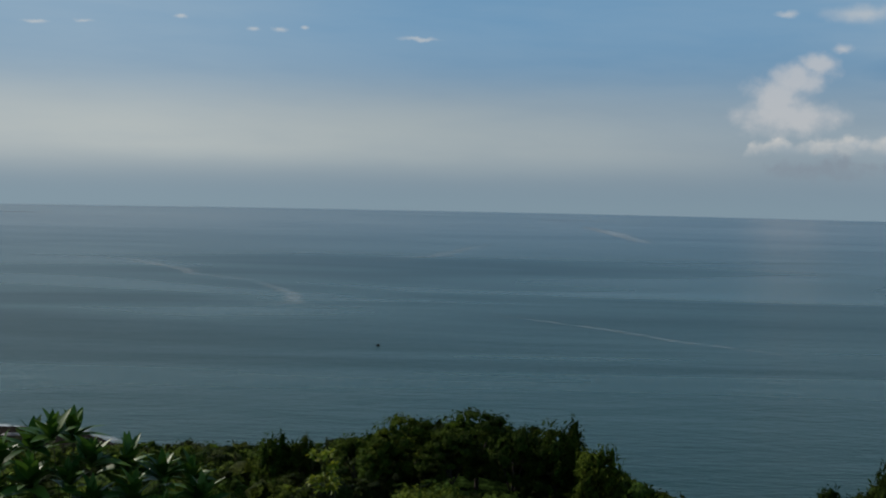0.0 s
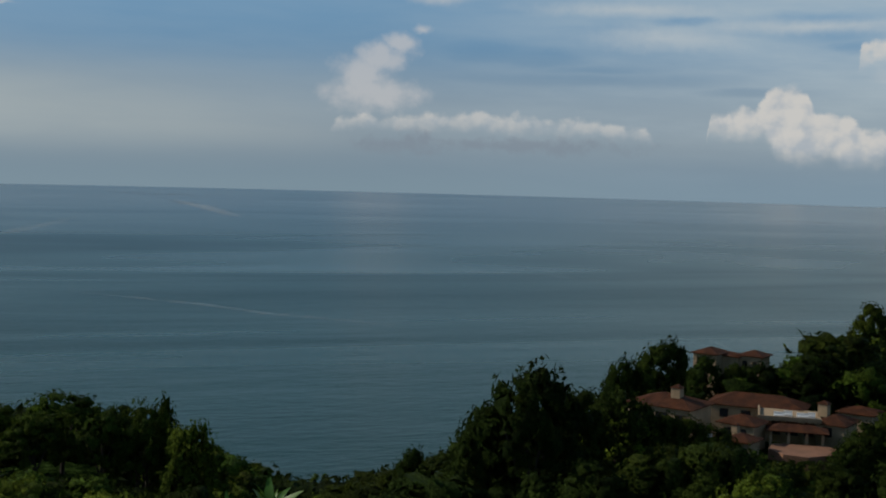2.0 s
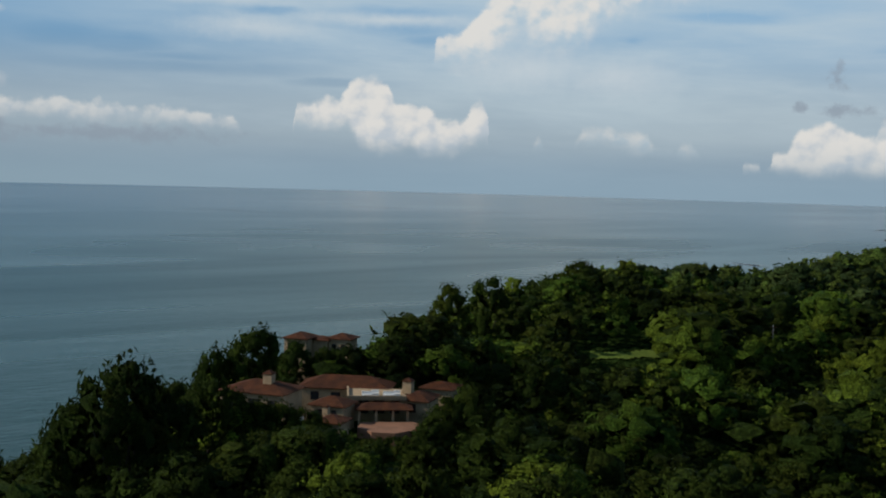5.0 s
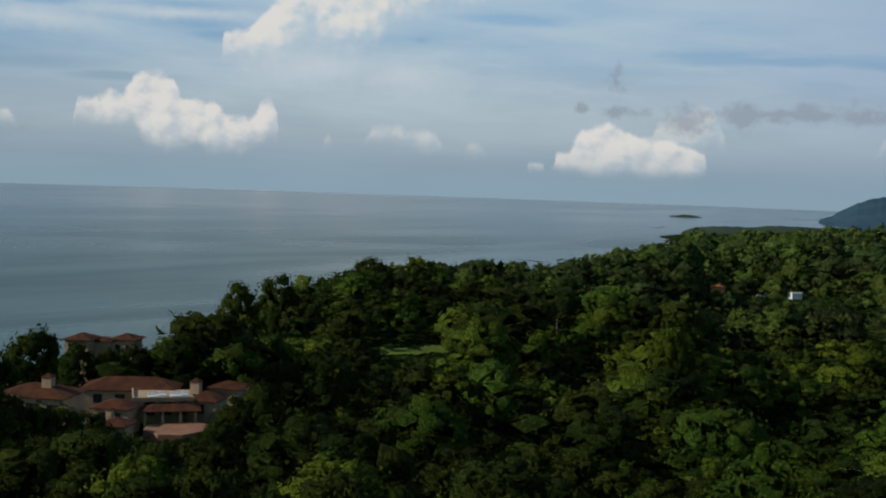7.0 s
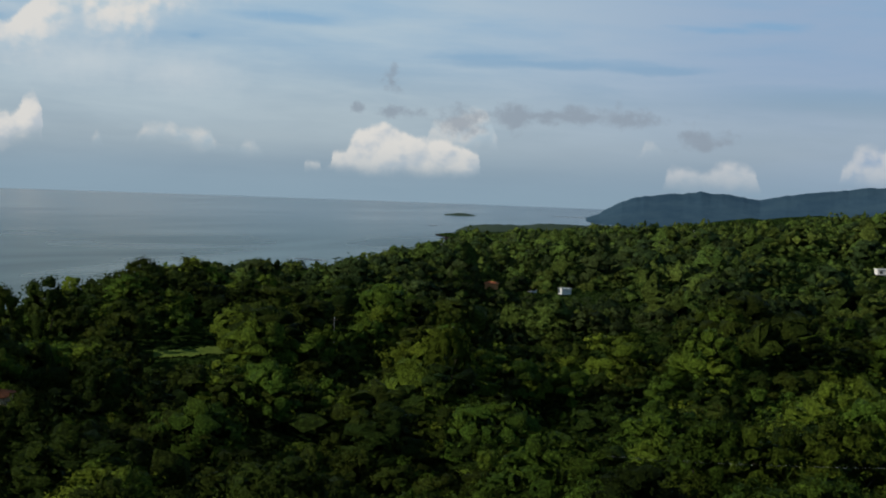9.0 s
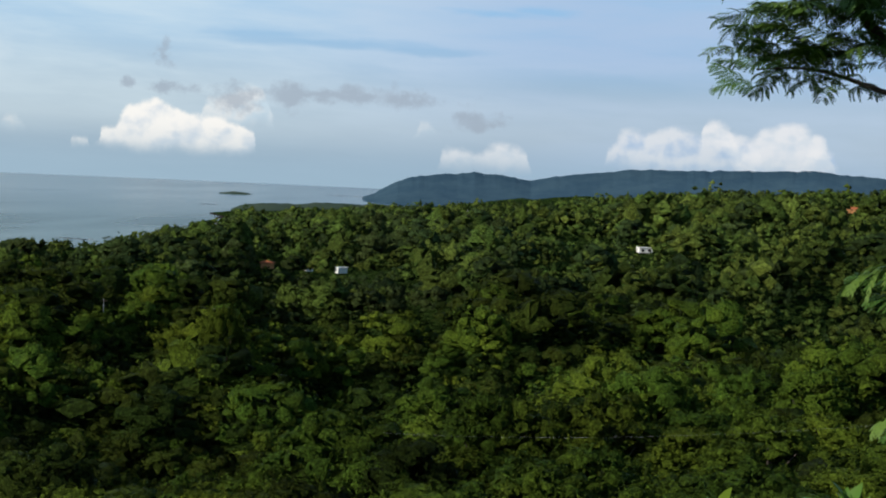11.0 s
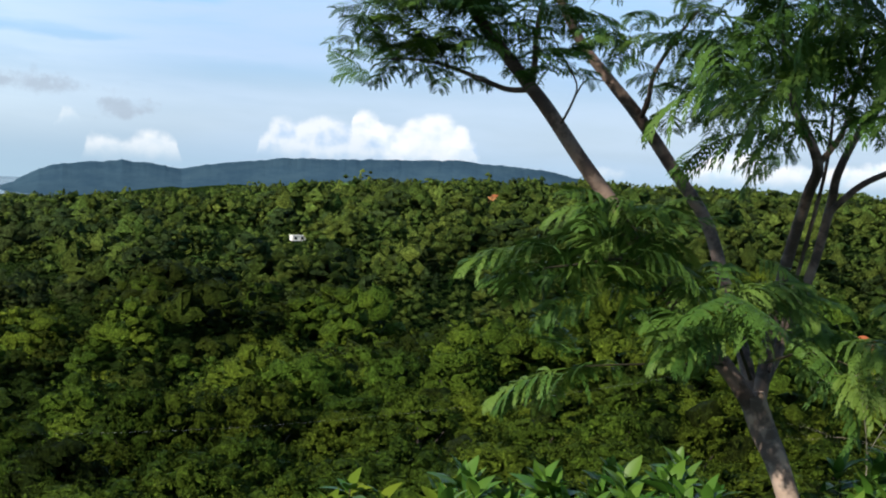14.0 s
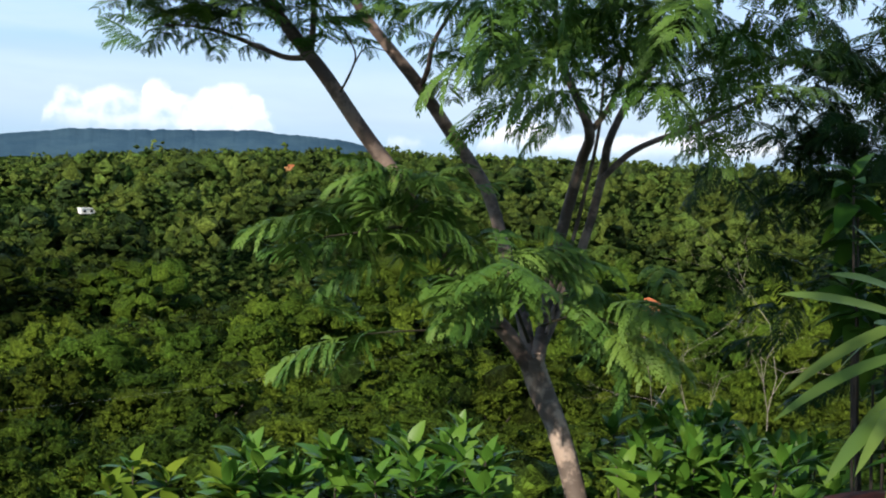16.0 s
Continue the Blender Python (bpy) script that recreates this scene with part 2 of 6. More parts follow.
    back = k.add("ShaderNodeBackground", {"Color": col, "Strength": SKY_STRENGTH})
    k.add("ShaderNodeOutputWorld", {"Surface": back.outputs[0]})


make_sky()

sun = new("sun", bpy.data.lights.new("sun", "SUN"))
sun.data.energy, sun.data.angle, sun.data.color = 5.0, radians(0.6), (1.0, 0.93, 0.82)
_b, _h = radians(SUN_BEARING), radians(SUN_HEIGHT)
sun.matrix_world = look((0, 0, 300), Vector((0, 0, 300)) - Vector((math.sin(_b) * math.cos(_h), math.cos(_b) * math.cos(_h), math.sin(_h))))


# ---- materials ----
def material(name):
    m = bpy.data.materials.new(name)
    m.use_nodes = True
    return m, Nodes(m.node_tree)


def finish(k, shader):
    k.add("ShaderNodeOutputMaterial", {"Surface": shader})


def leaf_material(name, dark, light, tint, through_light=0.12, rough=0.75, gloss=0.12, patch=0.09, grain=False):
    m, k = material(name)
    where = k.add("ShaderNodeNewGeometry")
    pos = where.outputs["Position"]
    rnd = where.outputs["Random Per Island"]
    whole = k.add("ShaderNodeObjectInfo").outputs["Random"]
    tone = k.math("FRACT", k.math("ADD", whole, k.add("ShaderNodeAttribute", attribute_name="tone").outputs["Fac"]))
    mixed = k.math("ADD", 0.14, k.math("ADD", k.math("MULTIPLY", tone, 0.46), k.math("MULTIPLY", rnd, 0.12)))
    col = k.mix(mixed, dark, light)
    col = k.mix(k.math("MULTIPLY", k.ramp(k.noise(pos, patch, 3.0), 0.45, 0.68), 0.28), col, tint)
    hue = k.add("ShaderNodeHueSaturation", {"Hue": k.ramp(tone, 0, 1, 0.510, 0.487), "Saturation": 1.0, "Value": k.math("MULTIPLY", k.ramp(k.noise(pos, 0.035, 2.0), 0.3, 0.7, 0.75, 1.25), k.ramp(k.noise(pos, 0.011, 2.0), 0.35, 0.65, 0.72, 1.25)), "Fac": 1.0, "Color": col}).outputs[0]
    if grain:  # leaf sprays too small to model, the shade between them painted dark
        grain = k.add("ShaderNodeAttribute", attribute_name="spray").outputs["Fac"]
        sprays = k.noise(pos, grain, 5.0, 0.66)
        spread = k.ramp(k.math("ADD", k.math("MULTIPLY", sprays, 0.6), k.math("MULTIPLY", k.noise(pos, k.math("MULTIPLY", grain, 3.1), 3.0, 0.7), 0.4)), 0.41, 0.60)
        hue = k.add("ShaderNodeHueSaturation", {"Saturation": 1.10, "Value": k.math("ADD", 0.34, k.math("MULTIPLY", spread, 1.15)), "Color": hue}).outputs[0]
    p = k.add("ShaderNodeBsdfPrincipled", {"Base Color": hue, "Roughness": rough})
    p.inputs["Specular IOR Level"].default_value = gloss
    if grain is not False:
        k.link(k.add("ShaderNodeBump", {"Strength": 0.75, "Distance": 0.6, "Height": spread}).outputs[0], p.inputs["Normal"])
    tr = k.add("ShaderNodeBsdfTranslucent", {"Color": k.mix(0.5, hue, light)})
    mixer = k.add("ShaderNodeMixShader", {0: through_light, 1: p.outputs[0], 2: tr.outputs[0]})
    finish(k, mixer.outputs[0])
    return m


def plain_material(name, colour, other, rough=0.7, scale=3.0, metal=0.0, bump=0.0, bump_scale=30.0, axes=(1, 1, 1)):
    m, k = material(name)
    pos = k.stretch(k.add("ShaderNodeTexCoord").outputs["Object"], *axes)
    big, small = k.noise(pos, scale, 4.0), k.noise(pos, scale * 7, 3.0)
    f = k.ramp(k.math("ADD", k.math("MULTIPLY", big, 0.65), k.math("MULTIPLY", small, 0.35)), 0.32, 0.68)
    p = k.add("ShaderNodeBsdfPrincipled", {"Base Color": k.mix(f, colour, other), "Roughness": rough, "Metallic": metal, "Specular IOR Level": 0.15 if rough >= 0.7 else 0.5})
    if bump:
        b = k.add("ShaderNodeBump", {"Strength": bump, "Distance": 0.02, "Height": k.noise(pos, bump_scale, 4.0)})
        k.link(b.outputs[0], p.inputs["Normal"])
    finish(k, p.outputs[0])
    return m


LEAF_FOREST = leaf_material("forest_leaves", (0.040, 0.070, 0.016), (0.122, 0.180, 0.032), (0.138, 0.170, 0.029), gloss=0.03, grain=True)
# darker copy of the forest leaves, shade painted into the colour
LEAF_SHADED = leaf_material("shaded_forest_leaves", (0.014, 0.025, 0.007), (0.050, 0.072, 0.015), (0.058, 0.072, 0.014), gloss=0.03, grain=True)
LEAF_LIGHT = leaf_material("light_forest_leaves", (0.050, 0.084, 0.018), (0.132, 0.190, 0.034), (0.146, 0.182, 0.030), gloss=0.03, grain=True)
# far woods: distance haze painted in as flatter leaf colours, shaded and plain
LEAF_HAZED_SHADED = leaf_material("hazed_shaded_forest_leaves", (0.026, 0.042, 0.017), (0.060, 0.086, 0.030), (0.066, 0.084, 0.028), gloss=0.02, grain=True)
LEAF_HAZED = leaf_material("hazed_forest_leaves", (0.050, 0.078, 0.022), (0.100, 0.140, 0.036), (0.108, 0.134, 0.032), gloss=0.02, grain=True)
BARK_GREY = plain_material("grey_bark", (0.065, 0.052, 0.042), (0.035, 0.028, 0.023), 0.85, 1.5, bump=0.5, bump_scale=12)


def ground_material():
    m, k = material("undergrowth")
    pos = k.add("ShaderNodeNewGeometry").outputs["Position"]
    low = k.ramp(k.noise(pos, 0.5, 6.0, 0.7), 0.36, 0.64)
    # the near-black end paints shade into the gaps of the low growth
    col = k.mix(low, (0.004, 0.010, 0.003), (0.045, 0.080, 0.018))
    height = k.add("ShaderNodeSeparateXYZ", {0: pos}).outputs[2]
    col = k.mix(k.ramp(height, 1.8, 0.8), col, (0.036, 0.031, 0.027))
    p = k.add("ShaderNodeBsdfPrincipled", {"Base Color": col, "Roughness": 1.0, "Specular IOR Level": 0.0})
    b = k.add("ShaderNodeBump", {"Strength": 1.0, "Distance": 1.6, "Height": low})
    k.link(b.outputs[0], p.inputs["Normal"])
    finish(k, p.outputs[0])
    return m


def sea_material():
    m, k = material("sea_water")
    pos = k.add("ShaderNodeNewGeometry").outputs["Position"]
    swell = k.noise(k.stretch(pos, 0.012, 0.03, 1), 1.0, 4.0, 0.55)
    chop = k.noise(k.stretch(pos, 0.10, 0.22, 1), 1.0, 4.0, 0.65)
    slick = k.noise(k.stretch(pos, 0.0011, 0.0036, 1), 1.0, 2.5, 0.5, distort=1.2)
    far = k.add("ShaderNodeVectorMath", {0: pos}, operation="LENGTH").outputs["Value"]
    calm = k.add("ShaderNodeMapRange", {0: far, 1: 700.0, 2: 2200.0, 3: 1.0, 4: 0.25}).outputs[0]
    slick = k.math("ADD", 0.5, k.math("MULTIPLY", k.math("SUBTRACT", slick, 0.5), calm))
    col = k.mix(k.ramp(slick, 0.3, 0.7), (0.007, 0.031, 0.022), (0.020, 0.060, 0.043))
    col = k.mix(k.ramp(far, 900.0, 3200.0, 0.0, 0.7), col, (0.014, 0.052, 0.078))  # bluer with distance: haze painted into the water's colour
    p = k.add("ShaderNodeBsdfPrincipled", {"Base Color": col, "Roughness": k.math("MULTIPLY", k.ramp(slick, 0.3, 0.7, 0.38, 0.24), k.ramp(far, 700.0, 3400.0, 0.95, 0.66)), "IOR": 1.33, "Specular IOR Level": 0.36})
    h = k.math("ADD", k.math("MULTIPLY", swell, 0.7), k.math("MULTIPLY", chop, 0.30))
    b = k.add("ShaderNodeBump", {"Strength": k.ramp(far, 320.0, 1500.0, 0.6, 0.0005), "Distance": 4.0, "Height": h})
    k.link(b.outputs[0], p.inputs["Normal"])
    finish(k, p.outputs[0])
    return m


GROUND, SEA = ground_material(), sea_material()


# ---- building helpers ----
def mesh_of(name, verts, faces, mat=None, smooth=False):
    """A mesh from an array of points and an array of equal-sided faces."""
    verts, faces = np.asarray(verts, np.float32), np.asarray(faces, np.int32)
    me = bpy.data.meshes.new(name)
    n, s = faces.shape
    me.vertices.add(len(verts))
    me.vertices.foreach_set("co", verts.ravel())
    me.loops.add(n * s)
    me.loops.foreach_set("vertex_index", faces.ravel())
    me.polygons.add(n)
    me.polygons.foreach_set("loop_start", np.arange(0, n * s, s, dtype=np.int32))
    me.polygons.foreach_set("loop_total", np.full(n, s, np.int32))
    if smooth:
        me.polygons.foreach_set("use_smooth", np.ones(n, bool))
    me.update(calc_edges=True)
    if mat:
        me.materials.append(mat)
    return me


def part(name, data, mat, parent=None, label=""):
    """Links a bmesh or a mesh as one object under a thing or a part."""
    if isinstance(data, bmesh.types.BMesh):
        me = bpy.data.meshes.new(name)
        data.to_mesh(me)
        data.free()
        data = me
    if mat and not data.materials:
        data.materials.append(mat)
    ob = new(name, data)
    ob.parent = parent
    return tagged(ob, label)


def spot(bearing, height, distance):
    """The place seen from the middle of the walk at that bearing and height in degrees, at that level distance."""
    b = radians(bearing)
    return Vector((math.sin(b) * distance, math.cos(b) * distance, EYE + distance * math.tan(radians(height))))


# ---- the land ----
RINGS = np.array([60, 120, 165, 215, 300, 420, 700, 1200, 2000.0])
LAND = {
    -30: (74, 52, 47, 42, 28, 4, -8, -10, -10),
    -10: (74, 50, 46, 41, 25, 4, -8, -10, -10),
    2: (74, 50, 51, 48, 28, 0, -8, -10, -10),
    8: (74, 48, 44, 37, 15, -2, -8, -10, -10),
    14: (74, 46, 37, 27, 4, -4, -8, -10, -10),
    24: (74, 48, 47, 43, 26, -4, -8, -10, -10),
    34: (74, 50, 52, 54, 56, 15, -8, -10, -10),
    44: (76, 52, 47, 44, 46, 60, 15, -8, -10),
    54: (75, 56, 45, 36, 42, 54, 47, -4, -10),
    64: (76, 60, 52, 40, 22, 38, 44, 36, 18),
    74: (77, 63, 60, 50, 30, 46, 51, 52, 54),
    84: (78, 66, 64, 57, 34, 47, 55, 63, 70),
    94: (81, 68, 65, 61, 48, 50, 58, 71, 82),
    105: (84, 69, 61, 58, 54, 53, 61, 75, 86),
}
BEARINGS = np.array([-180.0, -90.0, *LAND.keys(), 125.0, 180.0])
HEIGHTS = np.array([[94, 92, 91, 90, 95, 100, 110, 120, 120], [84, 70, 65, 58, 50, 40, 20, -8, -10], *LAND.values(),
                    [88, 72, 66, 62, 60, 64, 76, 88, 95], [94, 92, 91, 90, 95, 100, 110, 120, 120]], float)


def land_height(x, y):
    """The ground's height; works on arrays."""
    x, y = np.asarray(x, float), np.asarray(y, float)
    r, b = np.hypot(x, y), np.degrees(np.arctan2(x, y))
    i = np.clip(np.searchsorted(BEARINGS, b) - 1, 0, len(BEARINGS) - 2)
    u = (b - BEARINGS[i]) / (BEARINGS[i + 1] - BEARINGS[i])
    u = u * u * (3 - 2 * u)
    near = np.array([98.3, 98.3, 97.6, 95.5, 90.0])
    rings = np.concatenate([[0, 2.5, 6, 14, 30], RINGS, [4950]])
    lr = np.log(rings + 12)
    j = np.clip(np.searchsorted(rings, r) - 1, 0, len(rings) - 2)
    v = np.clip((np.log(r + 12) - lr[j]) / (lr[j + 1] - lr[j]), 0, 1)
    table = np.concatenate([np.tile(near, (len(BEARINGS), 1)), HEIGHTS, HEIGHTS[:, -1:]], axis=1)
    z = (table[i, j] * (1 - u) + table[i + 1, j] * u) * (1 - v) + (table[i, j + 1] * (1 - u) + table[i + 1, j + 1] * u) * v
    wave = np.sin(x * 0.031 + 1.3) * np.cos(y * 0.027 + 0.4) + 0.6 * np.sin(x * 0.011 - y * 0.017)
    fold = np.sin(x * 0.048 + np.sin(y * 0.021) * 1.7) * np.sin(y * 0.043 + 0.7 + np.sin(x * 0.019))
    deep = np.sin(x * 0.0235 + 0.9 + np.sin(y * 0.013) * 1.4) * np.sin(y * 0.027 + 2.1 + np.sin(x * 0.011))
    bumps = (wave * 1.4 + fold * 4.6 * np.clip((b - 36) / 8, 0, 1) + np.minimum(deep * 13.0, 4.0) * np.clip((b - 44) / 8, 0, 1) * np.clip((r - 200) / 120, 0, 1) * np.clip((z - 20) / 20, 0, 1)) * np.clip((r - 110) / 160, 0, 1)
    far_end = np.clip((r - 2100) / 700, 0, 1) * np.clip((120 - b) / 10, 0, 1)
    return (z + bumps) * (1 - far_end) - 12 * far_end


def make_ground():
    rr = np.concatenate([np.linspace(0.02, 30, 30), np.geomspace(33, 4880, 110)])
    bb = np.radians(np.arange(-180, 180, 1.5))
    R, B = np.meshgrid(rr, bb, indexing="ij")
    X, Y = R * np.sin(B), R * np.cos(B)
    Z = land_height(X, Y)
    verts = np.stack([X, Y, Z], -1).reshape(-1, 3)
    nr, nb = R.shape
    i, j = np.meshgrid(np.arange(nr - 1), np.arange(nb), indexing="ij")
    k = (j + 1) % nb
    faces = np.stack([i * nb + j, (i + 1) * nb + j, (i + 1) * nb + k, i * nb + k], -1).reshape(-1, 4)[:, ::-1]
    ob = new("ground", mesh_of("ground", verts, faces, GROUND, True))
    return tagged(ob, "steep overgrown hillside running down to the sea", "ground", kind="structure")


make_ground()
ang = np.linspace(0, 2 * np.pi, 145)[:-1]
rad = np.concatenate([[0.0], np.geomspace(100, 4900, 30)])
sea_v = np.array([(r * math.sin(a), r * math.cos(a), 0.0) for r in rad[1:] for a in ang])
ring, col_ = np.meshgrid(np.arange(len(rad) - 2), np.arange(len(ang)), indexing="ij")
nxt = (col_ + 1) % len(ang)
na = len(ang)
sea_f = np.stack([ring * na + col_, ring * na + nxt, (ring + 1) * na + nxt, (ring + 1) * na + col_], -1).reshape(-1, 4)
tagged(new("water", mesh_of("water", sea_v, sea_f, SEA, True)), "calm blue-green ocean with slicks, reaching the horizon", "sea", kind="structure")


# ---- forest ----
_g = (1 + 5 ** 0.5) / 2
HEART_V = np.array([(-1, _g, 0), (1, _g, 0), (-1, -_g, 0), (1, -_g, 0), (0, -1, _g), (0, 1, _g), (0, -1, -_g), (0, 1, -_g), (_g, 0, -1), (_g, 0, 1), (-_g, 0, -1), (-_g, 0, 1)]) / math.hypot(1, _g)
HEART_F = np.array([(0, 11, 5), (0, 5, 1), (0, 1, 7), (0, 7, 10), (0, 10, 11), (1, 5, 9), (5, 11, 4), (11, 10, 2), (10, 7, 6), (7, 1, 8),
                    (3, 9, 4), (3, 4, 2), (3, 2, 6), (3, 6, 8), (3, 8, 9), (4, 9, 5), (2, 4, 11), (6, 2, 10), (8, 6, 7), (9, 8, 1)])

KNOB_V = np.array([(1, 0, 0), (0, 1, 0), (-1, 0, 0), (0, -1, 0), (0, 0, 1), (0, 0, -1.0)])
KNOB_F = np.array([(0, 1, 4), (1, 2, 4), (2, 3, 4), (3, 0, 4), (1, 0, 5), (2, 1, 5), (3, 2, 5), (0, 3, 5)])


def unit(v):
    return v / (np.linalg.norm(v, axis=-1, keepdims=True) + 1e-6)


def crown_arrays(rng, boughs, tufts, size, flat=0.62, core=0.66, hung=0.0, coarse=False):
    """A crown of unit half-width whose base is at z = 0: flattened boughs in tiers over a dome, with leaf sprays round them; hung: the share of boughs
    that creepers draw downwards. Points, four-sided faces, three-sided faces."""
    n, (hv, hf) = boughs, (KNOB_V, KNOB_F) if coarse else (HEART_V, HEART_F)
    a = np.arange(n) * 2.39996 + rng.normal(0, 0.35, n)
    up = np.clip((np.arange(n) + 0.5) / n * 1.12 - 0.16 + rng.normal(0, 0.05, n), -0.15, 0.98)
    q = np.sqrt(np.clip(1 - np.clip(up, 0, 1) ** 2, 0.03, 1)) * rng.uniform(0.62, 0.88, n)
    cr = rng.uniform(0.20, 0.36, n) * (22 / n) ** 0.38 * (1.12 if coarse else 1.0)
    mid = np.stack([q * np.cos(a), q * np.sin(a), flat * (0.16 + 0.72 * up)], 1)
    drawn = rng.random(n) < hung
    shape = np.stack([cr * rng.uniform(0.95, 1.45, n), cr * rng.uniform(0.95, 1.45, n), cr * np.where(drawn, rng.uniform(1.0, 1.6, n), rng.uniform(0.55, 0.92, n))], 1)
    which = rng.choice(n, tufts, p=cr ** 2 / np.sum(cr ** 2))
    d = rng.normal(size=(tufts, 3))
    d[:, 2] = np.abs(d[:, 2]) * rng.choice([1, 1, 1, -0.7], tufts)
    d = unit(d)
    c = mid[which] + d * shape[which] * rng.uniform(0.75, 1.22, tufts)[:, None]
    nrm = unit(d * 0.8 + rng.normal(size=(tufts, 3)) * 0.45 + np.array([0, 0, 0.4]))
    u = unit(np.cross(nrm, rng.normal(size=(tufts, 3))))
    v = np.cross(nrm, u)
    s = size * rng.uniform(0.5, 1.35, tufts)[:, None]
    quad = np.stack([c + u * s, c + v * s * 0.42, c - u * s - nrm * s * 0.3, c - v * s * 0.42], 1)
    faces = np.arange(tufts * 4).reshape(-1, 4)
    hearts = (mid[:, None, :] + hv[None] * shape[:, None, :] * core * rng.uniform(0.35, 1.45, (n, len(hv), 1))).reshape(-1, 3)
    tri = (hf[None] + (np.arange(n) * len(hv))[:, None, None]).reshape(-1, 3)
    lean = np.array([1, 1, 1 / max(flat, 0.4)])
    crown = unit((c - np.array([0, 0, 0.12 * flat])) * lean)
    soft = unit(unit(d / shape[which]) * 0.5 + crown * 1.0 + rng.normal(size=(tufts, 3)) * 0.22)
    soft = np.where((soft * nrm).sum(1, keepdims=True) > 0.05, soft, nrm)
    middle = unit((mid - np.array([0, 0, 0.12 * flat])) * lean)
    inner = unit(unit(hv[None] / shape[:, None, :]) * (0.4 if coarse else 0.6) + middle[:, None] * 0.9).reshape(-1, 3)
    normals = np.concatenate([np.repeat(soft, 4, axis=0), inner])
    return quad.reshape(-1, 3), faces, hearts, tri, normals


def joined(name, quad_v, quad_f, tri_v, tri_f, mat, normals, tones=None, spray=2.6):
    """One mesh from four-sided tufts and three-sided hearts."""
    me = bpy.data.meshes.new(name)
    verts = np.concatenate([quad_v, tri_v]).astype(np.float32)
    loops = np.concatenate([quad_f.ravel(), tri_f.ravel() + len(quad_v)]).astype(np.int32)
    total = np.concatenate([np.full(len(quad_f), 4), np.full(len(tri_f), 3)]).astype(np.int32)
    start = np.concatenate([[0], np.cumsum(total)[:-1]]).astype(np.int32)
    me.vertices.add(len(verts))
    me.vertices.foreach_set("co", verts.ravel())
    me.loops.add(len(loops))
    me.loops.foreach_set("vertex_index", loops)
    me.polygons.add(len(total))
    me.polygons.foreach_set("loop_start", start)
    me.polygons.foreach_set("loop_total", total)
    me.update(calc_edges=True)
    me.materials.append(mat)
    me.polygons.foreach_set("use_smooth", np.ones(len(total), bool))
    me.normals_split_custom_set_from_vertices(normals.astype(np.float32))
    me.attributes.new("spray", "FLOAT", "POINT").data.foreach_set("value", np.full(len(verts), spray, np.float32))
    if tones is not None:
        me.attributes.new("tone", "FLOAT", "POINT").data.foreach_set("value", np.asarray(tones, np.float32))
    return me


def tube(path, radii, sides=7):
    """A bent tapered stem as points and faces."""
    pts = [Vector(p) for p in path]
    verts, faces = [], []
    side = Vector((1, 0.2, 0))
    for i, p in enumerate(pts):
        t = (pts[min(i + 1, len(pts) - 1)] - pts[max(i - 1, 0)]).normalized()
        side = (side - t * side.dot(t)).normalized()
        other = t.cross(side)
        for s in range(sides):
            a = 2 * math.pi * s / sides
            verts.append(p + (side * math.cos(a) + other * math.sin(a)) * radii[i])
    for i in range(len(pts) - 1):
        for s in range(sides):
            k = (s + 1) % sides
            faces.append((i * sides + s, i * sides + k, (i + 1) * sides + k, (i + 1) * sides + s))
    return [v[:] for v in verts], faces


def tubes_mesh(name, stems, mat, sides=7):
    verts, faces = [], []
    for path, radii in stems:
        v, f = tube(path, radii, sides)
        faces += [tuple(i + len(verts) for i in q) for q in f]
        verts += v
    return mesh_of(name, verts, faces, mat, True)


# single houses far off: bearing, eaves' height in degrees, width, depth, height, wall, roofed, turn, label
FAR_HOUSES = [
    (86.78, -1.0, 13, 8, 4.6, "orange", True, 15, "orange house with a tiled roof on the wooded hill"),
    (63.75, -4.95, 5.0, 3.5, 0.9, "white", False, 30, "small white flat-roofed house among the trees"),
    (62.25, -5.0, 4.6, 3, 1.2, "white", True, 20, "white cottage with a red roof in the woods"),
    (60.35, -4.82, 6.5, 4, 1.2, "orange", True, 0, "low orange-roofed cottage in the woods"),
    (77.75, -3.28, 8.5, 4.5, 1.3, "white", False, 25, "white flat-roofed house in a hillside clearing"),
    (69.7, -2.02, 9, 7, 4, "white", False, 10, "white house far off on the wooded plateau"),
    (50.2, -4.05, 9, 6, 3, "stucco", True, 5, "house with a bright red roof above the shore"),
    (103.6, -6.5, 6, 5, 2.4, "orange", True, 30, "low house with an orange tiled roof on the slope"),
]


def meets_ground(bearing, height, over):
    """How far off a line of sight comes down to a given height over the ground."""
    r = np.arange(230, 2300, 2.0)
    x, y = r * math.sin(radians(bearing)), r * math.cos(radians(bearing))
    gap = EYE + r * math.tan(radians(height)) - land_height(x, y) - over
    low = np.nonzero(gap < 0)[0]
    return float(r[low[0]]) if len(low) else float(r[np.argmin(gap)])


# ground that stays clear of trees: bearing, distance, radius
CLEAR = [(31.0, 226, 12), (34.5, 226, 15), (35.0, 206, 9), (31.5, 208, 7), (38.0, 236, 6), (32.4, 274, 6), (34.0, 274, 6)]
SIGHTLINES = []
for row in FAR_HOUSES:
    dist = meets_ground(row[0], row[1], row[4] + 1.5)
    CLEAR.append((row[0], dist, 0.5 * row[2] + 2.0))
    if row[0] > 55:
        SIGHTLINES.append((row[0], dist, math.degrees((0.5 * row[2] + 5.5) / dist), row[1] - math.degrees((0.2 + 0.6 * row[4]) / dist)))
